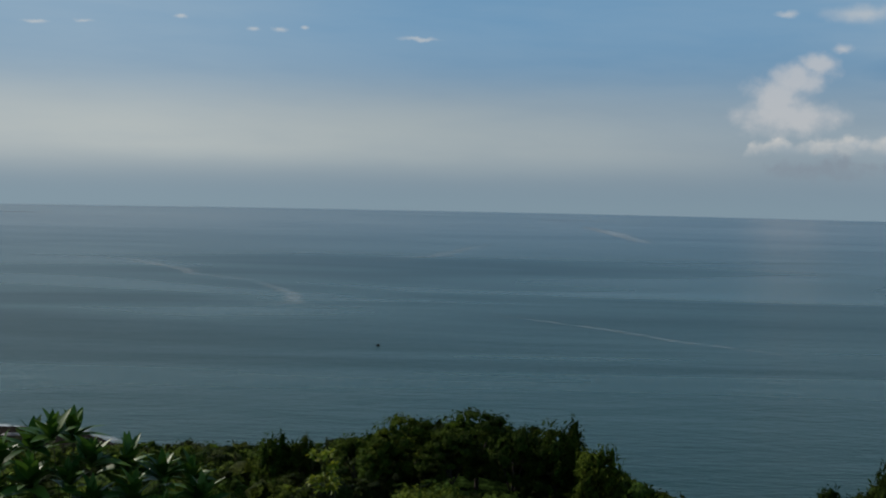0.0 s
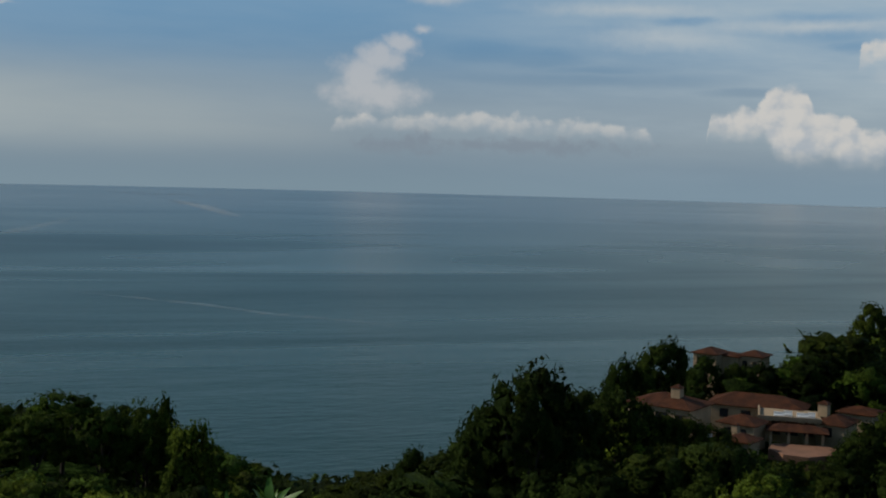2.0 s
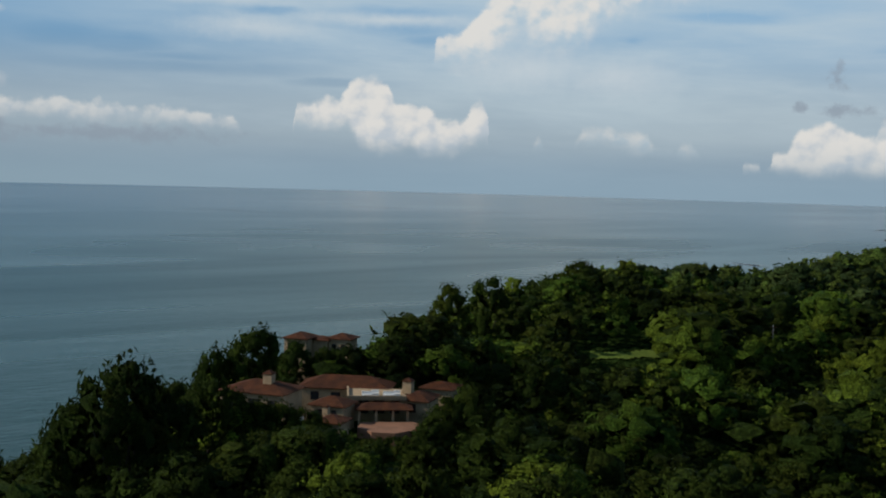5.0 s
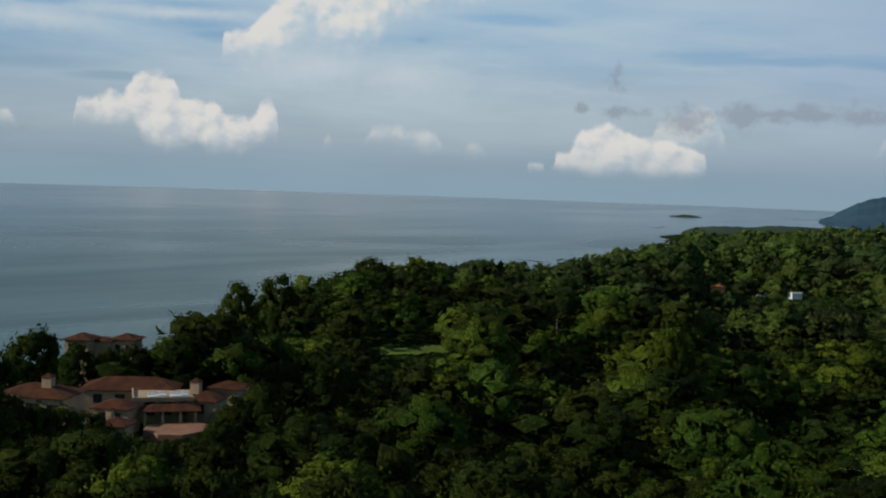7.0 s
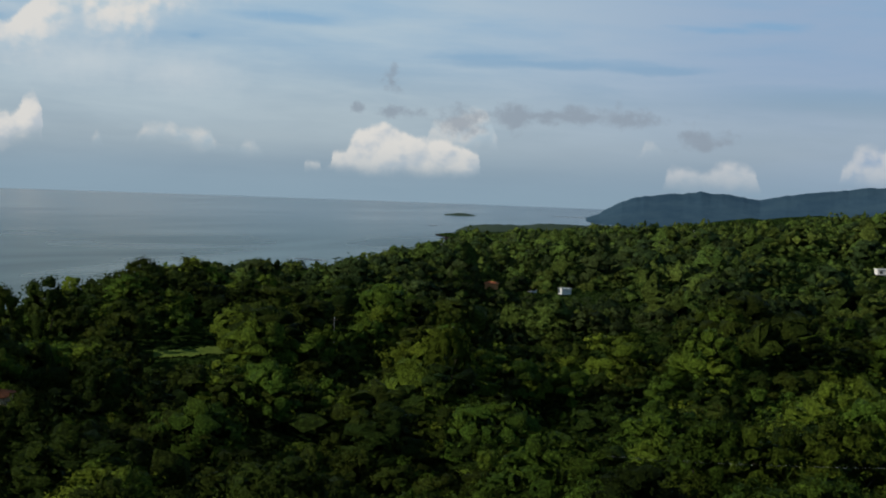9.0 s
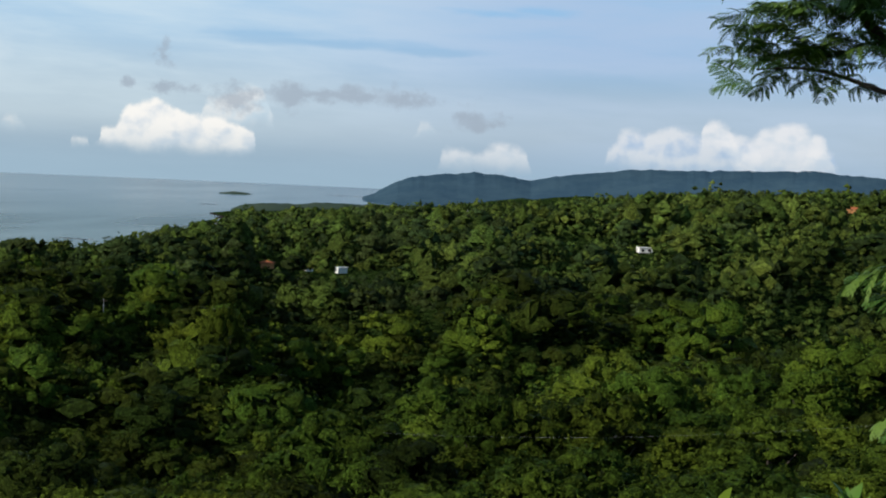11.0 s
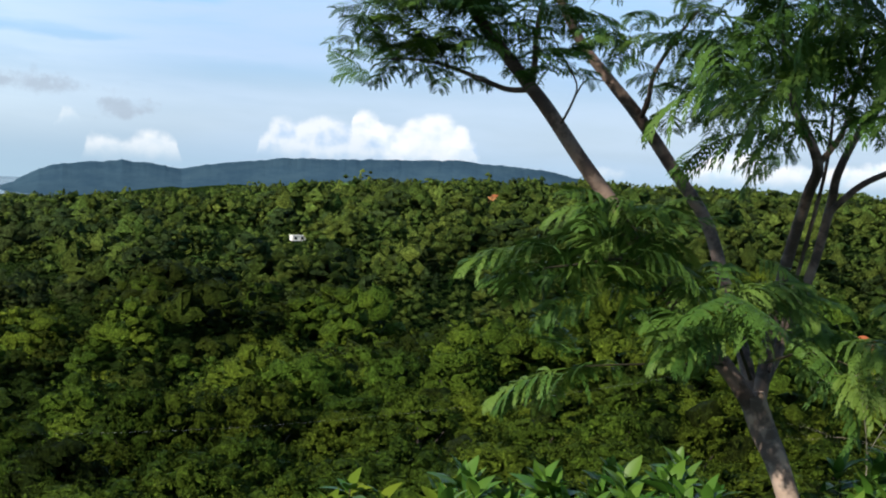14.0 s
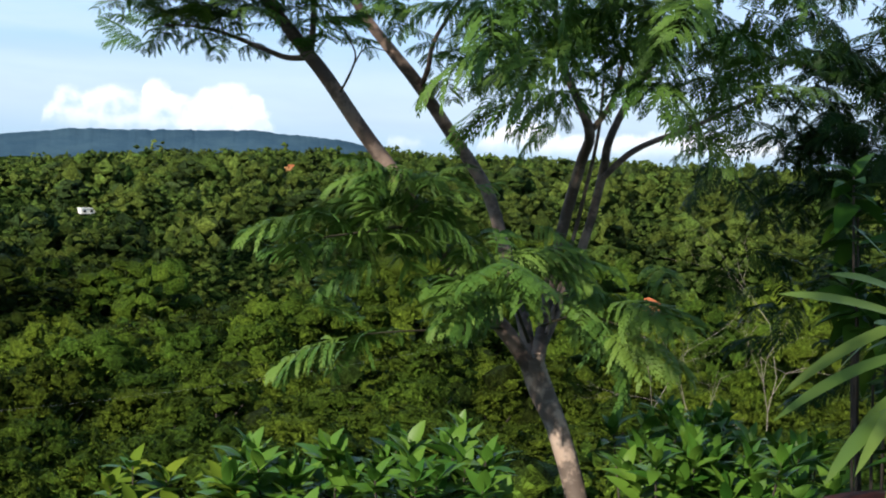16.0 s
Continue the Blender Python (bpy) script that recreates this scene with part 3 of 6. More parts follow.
# the mown clearing on the seaward spur
LAWN_AT = [(b, meets_ground(b, h, 0.6)) for b, h in ((45.0, -8.48), (45.8, -8.45), (46.6, -8.42), (47.4, -8.36), (48.2, -8.3))]
for b, r in LAWN_AT:
    CLEAR.append((b, r + 2, 6.5))
    SIGHTLINES.append((b, r, 0.55, -8.62))


def is_clear(x, y):
    return any(math.hypot(x - math.sin(radians(b)) * r, y - math.cos(radians(b)) * r) < w for b, r, w in CLEAR)


def forest_tree(rng, kind):
    """A tropical tree about 12 m high: an empty with a trunk and a crown."""
    root = new("forest_tree")
    mat = (LEAF_FOREST, LEAF_SHADED, LEAF_LIGHT)[kind % 3]
    flat = (0.95, 1.5, 0.75, 1.2)[kind % 4]
    half, stem = 5.0, (3.8, 3.2, 4.8, 4.0)[kind % 4]
    q, f, h, t, nrm = crown_arrays(rng, 42, 1150, 0.057, flat, hung=(0.05, 0.15, 0.0, 0.08)[kind % 4])
    lift = np.array([0, 0, stem - 1.0])
    part("crown", joined("crown", q * half + lift, f, h * half + lift, t, mat, nrm), None, root)
    stems = [([(0, 0, -4), (0.15, 0.1, 2), (0.0, 0.3, stem)], [0.28, 0.22, 0.12])]
    for i in range(3):
        a = i * 2.1 + rng.uniform(0, 1)
        stems.append(([(0.1, 0.2, stem - 3), (math.cos(a) * 1.3, math.sin(a) * 1.3, stem - 0.4), (math.cos(a) * 2.4, math.sin(a) * 2.4, stem + 1.2)], [0.15, 0.1, 0.05]))
    part("trunk", tubes_mesh("trunk", stems, BARK_GREY, 6), None, root)
    return root, float(np.percentile(q[:, 2] * half + lift[2], 99.3))


def scatter(rng, r0, r1, b0, b1, gap):
    """Tree places on the land, a jittered grid."""
    lim = math.ceil(r1 / gap)
    ix, iy = np.meshgrid(np.arange(-lim, lim), np.arange(-lim, lim), indexing="ij")
    x, y = (ix + rng.uniform(0.05, 0.95, ix.shape)) * gap, (iy + rng.uniform(0.05, 0.95, ix.shape)) * gap
    r, b = np.hypot(x, y), np.degrees(np.arctan2(x, y))
    keep = (r >= r0) & (r < r1) & (b >= b0) & (b < b1)
    return np.stack([x[keep], y[keep]], 1)


# how high the trees may stand in the camera's view, in degrees by bearing: along the skyline, and on the slopes nearer
# than the villas
CREST = np.array([(-30, -11.8), (-14, -11.6), (-5.5, -11.9), (-0.4, -10.3), (5.9, -10.6), (8.6, -13.0), (12.5, -14.2), (17.5, -13.6), (20.4, -12.2), (23.4, -10.2), (27, -9.8), (29, -8.6), (35.3, -7.8), (37.9, -5.6),
                  (42.6, -4.7), (47, -3.65), (52, -3.9), (55, -3.25), (57, -2.85), (59, -2.3), (62, -2.05), (67, -1.6), (72, -1.3), (77, -0.72), (82, -0.22), (90, 0.05), (97, 0.02), (120, 0.0)])
SLOPE = np.array([(-30, -11.8), (15, -14.2), (20, -13.0), (26, -10.6), (28.3, -10.2), (29.2, -10.9), (31, -11.0), (32.3, -11.4), (33.1, -11.95), (36.5, -12.0), (37.3, -11.2), (38.2, -10.5), (40, -9.6), (46, -12.0), (53.5, -13.4), (60, -11.5), (68.5, -9.2), (76, -7.8), (83.5, -6.6), (95, -5.7), (120, -5.0)])


def reach(x, y, rng):
    """The height that a tree at that place is cut to, to fit the camera's view."""
    r, b = math.hypot(x, y), math.degrees(math.atan2(x, y))
    e = np.interp(b, *CREST.T)
    if r < 222:
        e = min(e, np.interp(b, *SLOPE.T))
        if b > 50:
            e = min(e, np.interp(r, (75, 130, 165), (-13.6, -11.0, -5.0)))
    elif r > 420:  # an uneven skyline
        e -= 0.20 - 0.15 * min(1, max(0, (b - 76) / 8)) + 0.13 * math.sin(b * 1.9 + 2.0 * math.sin(b * 0.7 + r * 0.004)) + 0.09 * math.sin(b * 5.3 + r * 0.006)
    for bearing, dist, half, low in SIGHTLINES:  # trees kept below the camera's view of houses and the lawn
        if abs(b - bearing) < half and dist - 500 < r < dist:
            e = min(e, low)
    return EYE + r * math.tan(radians(e)) - abs(rng.normal(0, 0.5 + 0.0055 * min(r, 900)))


# the highest that nearer treetops reach, by bearing and distance: what lies lower is out of sight from the hill
SIGHT_B, SIGHT_R = np.arange(-30, 122, 1.0), np.geomspace(95, 2200, 90)
_bb, _rr = np.meshgrid(np.radians(SIGHT_B), SIGHT_R, indexing="ij")
_top = land_height(_rr * np.sin(_bb), _rr * np.cos(_bb)) + 5.5
SIGHT = np.maximum.accumulate(np.degrees(np.arctan((_top - EYE) / _rr)), axis=1)


def behind(x, y):
    r, b = math.hypot(x, y) - 12, math.degrees(math.atan2(x, y))
    i = min(max(int(round(b + 30)), 0), len(SIGHT_B) - 1)
    return float(np.interp(r, SIGHT_R, SIGHT[i]))


TREE_SORTS = [
    "broad green tropical tree with a dense rounded crown", "tall dark green tree hung with creepers", "light green spreading tree with a flat crown",
    "leafy green hillside tree with an uneven crown", "dark green domed tree among the woods", "yellow-green tree with a shallow umbrella crown"]


def shade_share(r, b):
    """How many trees get the darker leaves that paint in shade: most on the seaward spur and in the valley, few on the
    near slope and the plateau.
    """
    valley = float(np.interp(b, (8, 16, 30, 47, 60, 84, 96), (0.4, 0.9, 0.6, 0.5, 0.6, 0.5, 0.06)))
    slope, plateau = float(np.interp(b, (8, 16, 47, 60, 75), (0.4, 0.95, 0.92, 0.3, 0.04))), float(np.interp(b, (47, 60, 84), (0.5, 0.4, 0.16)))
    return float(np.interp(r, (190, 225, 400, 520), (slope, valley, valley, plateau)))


def make_forest():
    rng = np.random.default_rng(5)
    made = [forest_tree(rng, k) for k in range(6)]
    kinds, full_height = [m[0] for m in made], [m[1] for m in made]
    spots = np.concatenate([scatter(rng, 100, 252, -23, 50, 8.8), scatter(rng, 76, 252, 50, 117, 8.8)])
    spots = spots[np.argsort(np.hypot(spots[:, 0], spots[:, 1]))]
    z = land_height(spots[:, 0], spots[:, 1])
    singles, rest = [], []
    for (x, y), g in zip(spots, z):
        if g < 1 or is_clear(x, y):
            continue
        seen = math.degrees(math.atan((g + 13 - EYE) / math.hypot(x, y))) > -17.0
        (singles if len(singles) < 255 and seen else rest).append((x, y, g))
    # trees that stand out by themselves: bearing, distance, top's height in degrees, half width, kind
    own = [(23.3, 185, -8.9, 9.8, 4), (25.6, 190, -10.0, 6.5, 1), (21.4, 188, -10.6, 6.0, 4), (28.4, 200, -10.4, 5, 1), (29.6, 200, -10.8, 4.6, 4), (30.6, 201, -10.9, 4.2, 4), (31.6, 201, -11.2, 4.2, 1), (32.3, 200, -11.8, 3.6, 1), (38.4, 212, -10.6, 5, 1), (37.6, 210, -11.6, 4.2, 1), (39.6, 214, -9.9, 6, 4), (27.3, 198, -9.9, 6, 1), (20.3, 180, -12.7, 4.0, 1), (17.8, 185, -12.9, 4.2, 1), (29.4, 262, -7.5, 8.0, 4), (27.4, 258, -8.4, 5.5, 4), (34.9, 262, -8.3, 5.5, 1), (37.0, 262, -8.1, 6, 4),
           (38.3, 330, -5.4, 7, 1), (40.2, 345, -5.0, 7.5, 1), (44.3, 400, -4.1, 8, 4), (58.4, 300, -6.7, 6, 2), (1.8, 205, -10.3, 7.5, 4), (-1.5, 205, -10.6, 7, 4), (5.6, 205, -10.6, 6.5, 1),
           (31.2, 250, -8.15, 4.6, 1), (33.7, 254, -8.35, 4.6, 4), (32.5, 251, -8.5, 4.0, 4), (7.5, 190, -11.7, 5, 4), (-3.8, 215, -11.4, 5.5, 1), (0.6, 199, -11.2, 6, 4), (3.6, 199, -11.1, 6, 1), (-2.6, 203, -11.6, 5, 4), (5.2, 197, -11.5, 5, 4), (7.2, 195, -12.4, 5, 1), (-7.6, 225, -11.4, 4, 1), (-6.4, 225, -11.6, 4, 1)]
    for b, r, top, half, kind in own:
        if b < 9:
            kind = 3 if kind == 4 else 0
        x, y = r * math.sin(radians(b)), r * math.cos(radians(b))
        singles.append((x, y, float(land_height(x, y)), EYE + r * math.tan(radians(top)), half, kind))
    for i, (x, y, g, *given) in enumerate(singles):
        dark = shade_share(math.hypot(x, y), math.degrees(math.atan2(x, y)))
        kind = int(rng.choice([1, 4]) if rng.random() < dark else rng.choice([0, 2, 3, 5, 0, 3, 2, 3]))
        s = rng.uniform(0.7, 1.3) * (1.45 if rng.random() < 0.14 else 1.0)
        tall = rng.uniform(0.7, 1.35)
        drop = 0
        if given:
            top, half, kind = given
            s = half / 5.0
            tall = max(0.5, (top - g) / (full_height[kind] * s))
        else:
            most = (reach(x, y, rng) - g) / (full_height[kind] * s)
            if most < 0.25 and i >= len(kinds):
                continue
            if most < tall:
                shrink = max(0.6, math.sqrt(most / tall))
                s, most = s * shrink, most / shrink
            tall = max(0.25, min(tall, most))
        src = kinds[kind]
        m = pose(x, y, g - drop, 0, 0, rng.uniform(0, 360)) @ Matrix.Diagonal((s, s, s * tall, 1))
        if i < len(kinds):
            kind, ob = i, kinds[i]
        else:
            ob = copy_thing(src, m)
        ob.matrix_basis = m
        tagged(ob, TREE_SORTS[kind], "tree", "forest trees")

    def woods(name, places, clumps, tufts, size, half, mat, label, spray=1.0, stem=4.5, variants=7):
        protos = [crown_arrays(rng, clumps, tufts, size, f, hung=0.15, coarse=3 < clumps < 14) for f in np.linspace(0.7, 1.6, variants)]
        plain = [crown_arrays(rng, 3, 6, 0.3, f, coarse=True) for f in np.linspace(0.7, 1.6, variants)]
        out = [[] for _ in range(8)]
        nv = nh = 0
        for x, y, g in places:
            pick = int(rng.integers(0, variants))
            stand = 0.5 + 0.5 * math.sin(x * 0.043 + 1.7 * math.sin(y * 0.031)) * math.cos(y * 0.039 + 0.8)
            big = rng.random() < 0.12 + 0.16 * stand
            a, s = rng.uniform(0, 6.28), half * rng.uniform(0.5, 1.25) * (1.7 if big else 1.0)
            lift = stem * (rng.uniform(0.2, 1.1) + 0.8 * stand + (0.7 if big else 0)) - 1
            peak = protos[pick][0][:, 2].max() * s
            room = reach(x, y, rng) - g
            if room < 1.2:
                continue
            if lift + peak > room:
                share = max(0.16, room / (lift + peak))
                s, peak = s * share, peak * share
                lift = room - peak
            hidden = math.degrees(math.atan((g + lift + peak - EYE) / math.hypot(x, y))) < max(behind(x, y) - 0.15, -17.0)
            if hidden and math.hypot(x, y) > 250 and rng.random() < 0.8:
                continue
            q, f, h, t, nrm = (plain if hidden else protos)[pick]
            rot = np.array([[math.cos(a), -math.sin(a), 0], [math.sin(a), math.cos(a), 0], [0, 0, 1]])
            move = np.array([x, y, g + lift])
            tone = rng.random()
            for store, value in zip(out, (q @ rot.T * s + move, f + nv, h @ rot.T * s + move, t + nh, np.full(len(q), tone), np.full(len(h), tone), nrm[:len(q)] @ rot.T, nrm[len(q):] @ rot.T)):
                store.append(value)
            nv, nh = nv + len(q), nh + len(h)
        if nv:
            vs, fs, hs, ts, t1, t2, n1, n2 = [np.concatenate(o) for o in out]
            ob = new(name, joined(name, vs, fs, hs, ts, mat, np.concatenate([n1, n2]), np.concatenate([t1, t2]), spray))
            tagged(ob, label, "forest", kind="stuff")

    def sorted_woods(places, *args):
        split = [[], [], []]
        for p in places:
            dark = shade_share(math.hypot(p[0], p[1]), math.degrees(math.atan2(p[0], p[1])))
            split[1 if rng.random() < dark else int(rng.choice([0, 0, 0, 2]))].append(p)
        # undergrowth gets only the darker leaves, painting shade between the trees
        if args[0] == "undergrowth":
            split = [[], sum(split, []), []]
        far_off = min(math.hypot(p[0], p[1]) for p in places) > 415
        for group, mat in zip(split, (LEAF_HAZED, LEAF_HAZED_SHADED, LEAF_HAZED) if far_off else (LEAF_FOREST, LEAF_SHADED, LEAF_LIGHT)):
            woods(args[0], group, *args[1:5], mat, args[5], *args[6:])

    def band(r0, r1, b0, b1, gap, *args):
        s = scatter(rng, r0, r1, b0, b1, gap)
        g = land_height(s[:, 0], s[:, 1])
        sorted_woods([(x, y, h) for (x, y), h in zip(s, g) if h > 1.0 and not is_clear(x, y)], *args)

    slope, plateau = "dense green tropical woodland on the slopes", "distant green woodland covering the plateau"
    sorted_woods(rest, "woodland", 20, 420, 0.072, 5.0, slope, 2.4)
    band(50, 100, 92, 119, 5.0, "brushwood", 16, 420, 0.05, 2.6, "scrubby green brushwood below the garden", 1.6, 1.0)
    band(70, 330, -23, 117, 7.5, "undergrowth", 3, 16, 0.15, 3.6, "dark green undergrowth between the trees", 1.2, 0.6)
    band(252, 420, -23, 117, 10.2, "woodland", 14, 135, 0.095, 5.8, slope, 1.5)
    band(420, 760, 36, 118, 11.0, "far_woodland", 13, 34, 0.10, 6.2, plateau, 0.95)
    band(760, 1300, 46, 118, 14.0, "far_woodland", 9, 14, 0.12, 7.4, plateau, 0.6)
    band(1300, 2100, 56, 118, 20.0, "far_woodland", 8, 8, 0.12, 9.5, plateau, 0.4)


make_forest()


# ---- the mown clearing ----
def make_lawn():
    m, k = material("sunlit_grass")
    pos = k.add("ShaderNodeNewGeometry").outputs["Position"]
    f = k.ramp(k.math("ADD", k.math("MULTIPLY", k.noise(pos, 0.5, 4.0), 0.6), k.math("MULTIPLY", k.noise(pos, 4.0, 3.0), 0.4)), 0.35, 0.65)
    finish(k, k.add("ShaderNodeBsdfPrincipled", {"Base Color": k.mix(f, (0.056, 0.090, 0.014), (0.108, 0.145, 0.022)), "Roughness": 0.9, "Specular IOR Level": 0.1}).outputs[0])
    rng = np.random.default_rng(71)
    bs = np.linspace(44.9, 48.3, 40)
    at = np.interp(bs, [b for b, _ in LAWN_AT], [r for _, r in LAWN_AT])
    R = at[:, None] + np.linspace(-2.0, 4.0, 15)[None] + rng.uniform(-0.8, 0.8, 40)[:, None]
    B = np.radians(bs)[:, None] + 0 * R
    X, Y = R * np.sin(B), R * np.cos(B)
    Z = land_height(X, Y) + 0.35 + rng.uniform(0, 0.18, X.shape)
    i, j = np.meshgrid(np.arange(39), np.arange(14), indexing="ij")
    faces = np.stack([i * 15 + j, i * 15 + j + 1, (i + 1) * 15 + j + 1, (i + 1) * 15 + j], -1).reshape(-1, 4)[:, ::-1]
    tagged(new("lawn", mesh_of("lawn", np.stack([X, Y, Z], -1).reshape(-1, 3), faces, m, True)), "bright sunlit grass in a clearing among the trees", "grass", kind="stuff")


make_lawn()


# ---- far hills, island, headland ----
GROUND_FAR = plain_material("far_woods", (0.020, 0.036, 0.022), (0.034, 0.052, 0.028), 1.0, 0.02)


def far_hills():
    m, k = material("hazed_hillside")
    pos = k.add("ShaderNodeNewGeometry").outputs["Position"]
    # distance haze is painted in as the hills' blue base colour
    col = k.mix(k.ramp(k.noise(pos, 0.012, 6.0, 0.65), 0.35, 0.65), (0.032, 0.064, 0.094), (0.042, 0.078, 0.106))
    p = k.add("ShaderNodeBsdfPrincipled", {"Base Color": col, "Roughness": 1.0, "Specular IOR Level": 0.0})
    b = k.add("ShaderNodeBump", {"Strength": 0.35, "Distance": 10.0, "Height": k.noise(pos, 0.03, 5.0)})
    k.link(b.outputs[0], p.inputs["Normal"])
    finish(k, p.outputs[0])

    def ridge(name, r, b0, b1, step, profile, depth, label, m=m):
        bs = np.arange(b0, b1 + step / 2, step)
        pb, pe = np.array(profile).T
        rng = np.random.default_rng(3)
        tops = np.interp(bs, pb, pe) + np.convolve(rng.normal(0, 0.042, len(bs) + 8), np.ones(9) / 9, mode="valid") + 0.014 * np.sin(bs * 7.3 + 2 * np.sin(bs * 2.9))
        verts = []
        even = np.interp(bs, pb, pe)
        for b, e, e0 in zip(bs, tops, even):
            crest, base = EYE + r * math.tan(radians(e)), EYE + r * math.tan(radians(e0))
            for k_, (dr, share) in enumerate(((-depth, 0.0), (-depth * 0.62, 0.32), (-depth * 0.3, 0.66), (0, 1.0), (depth * 0.4, 0.5), (depth * 0.8, 0.0))):
                wob = 0.03 * math.sin(b * 0.9 + k_) if 0 < k_ < 5 and k_ != 3 else 0
                rr = r + dr + depth * wob * 2
                z = -3 + ((crest if k_ == 3 else base) + 3) * max(0, share + wob)
                verts.append((rr * math.sin(radians(b)), rr * math.cos(radians(b)), z))
        n = 6
        faces = [(i * n + j, (i + 1) * n + j, (i + 1) * n + j + 1, i * n + j + 1) for i in range(len(bs) - 1) for j in range(n - 1)]
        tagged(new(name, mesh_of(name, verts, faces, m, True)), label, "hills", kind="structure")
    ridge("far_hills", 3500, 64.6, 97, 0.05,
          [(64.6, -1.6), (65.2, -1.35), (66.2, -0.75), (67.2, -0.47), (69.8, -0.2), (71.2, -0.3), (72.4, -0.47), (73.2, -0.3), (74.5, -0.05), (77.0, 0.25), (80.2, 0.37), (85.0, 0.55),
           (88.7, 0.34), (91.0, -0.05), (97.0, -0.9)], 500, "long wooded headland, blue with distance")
    ridge("island", 3350, 57.9, 59.5, 0.1, [(57.9, -1.72), (58.4, -1.62), (59.0, -1.58), (59.5, -1.72)], 60, "low dark wooded islet off the headland", GROUND_FAR)
    ridge("headland", 2300, 58.6, 66, 0.1, [(58.6, -2.4), (59.0, -2.2), (60.0, -2.08), (61.5, -2.05), (62.3, -1.95), (66.0, -1.9)], 160, "low wooded point running into the sea", GROUND_FAR)


far_hills()


# ---- surf and foam lines on the sea ----
def foam_material():
    m, k = material("sea_foam")
    pos = k.add("ShaderNodeNewGeometry").outputs["Position"]
    fade = k.add("ShaderNodeAttribute", attribute_name="fade").outputs["Fac"]
    body = k.math("MULTIPLY", fade, k.ramp(k.noise(pos, 0.09, 5.0, 0.65), 0.33, 0.62))
    p = k.add("ShaderNodeBsdfPrincipled", {"Base Color": (0.62, 0.66, 0.66, 1), "Roughness": 0.8})
    mixer = k.add("ShaderNodeMixShader", {0: body, 1: k.add("ShaderNodeBsdfTransparent").outputs[0], 2: p.outputs[0]})
    finish(k, mixer.outputs[0])
    return m


FOAM = foam_material()


def ribbon(points, widths, strengths, z):
    """A flat strip that fades out to its sides."""
    pts = np.array(points)
    along = np.gradient(pts, axis=0)
    side = np.stack([-along[:, 1], along[:, 0]], 1) / (np.linalg.norm(along, axis=1)[:, None] + 1e-9)
    w = np.array(widths)[:, None]
    rows = np.stack([pts - side * w, pts - side * w * 0.4, pts + side * w * 0.4, pts + side * w], 1)
    verts = np.concatenate([rows, np.full((*rows.shape[:2], 1), z)], 2).reshape(-1, 3)
    s = np.array(strengths)
    fade = np.stack([s * 0, s, s, s * 0], 1).ravel()
    faces = np.array([(i * 4 + j, (i + 1) * 4 + j, (i + 1) * 4 + j + 1, i * 4 + j + 1) for i in range(len(pts) - 1) for j in range(3)])
    return verts, faces, fade


def foam_object(name, strips, label):
    vs, fs, fades, n = [], [], [], 0
    for v, f, a in strips:
        vs.append(v), fs.append(f + n), fades.append(a)
        n += len(v)
    me = mesh_of(name, np.concatenate(vs), np.concatenate(fs), FOAM)
    me.attributes.new("fade", "FLOAT", "POINT").data.foreach_set("value", np.concatenate(fades).astype(np.float32))
    ob = new(name, me)
    return tagged(ob, label, "foam", kind="stuff")


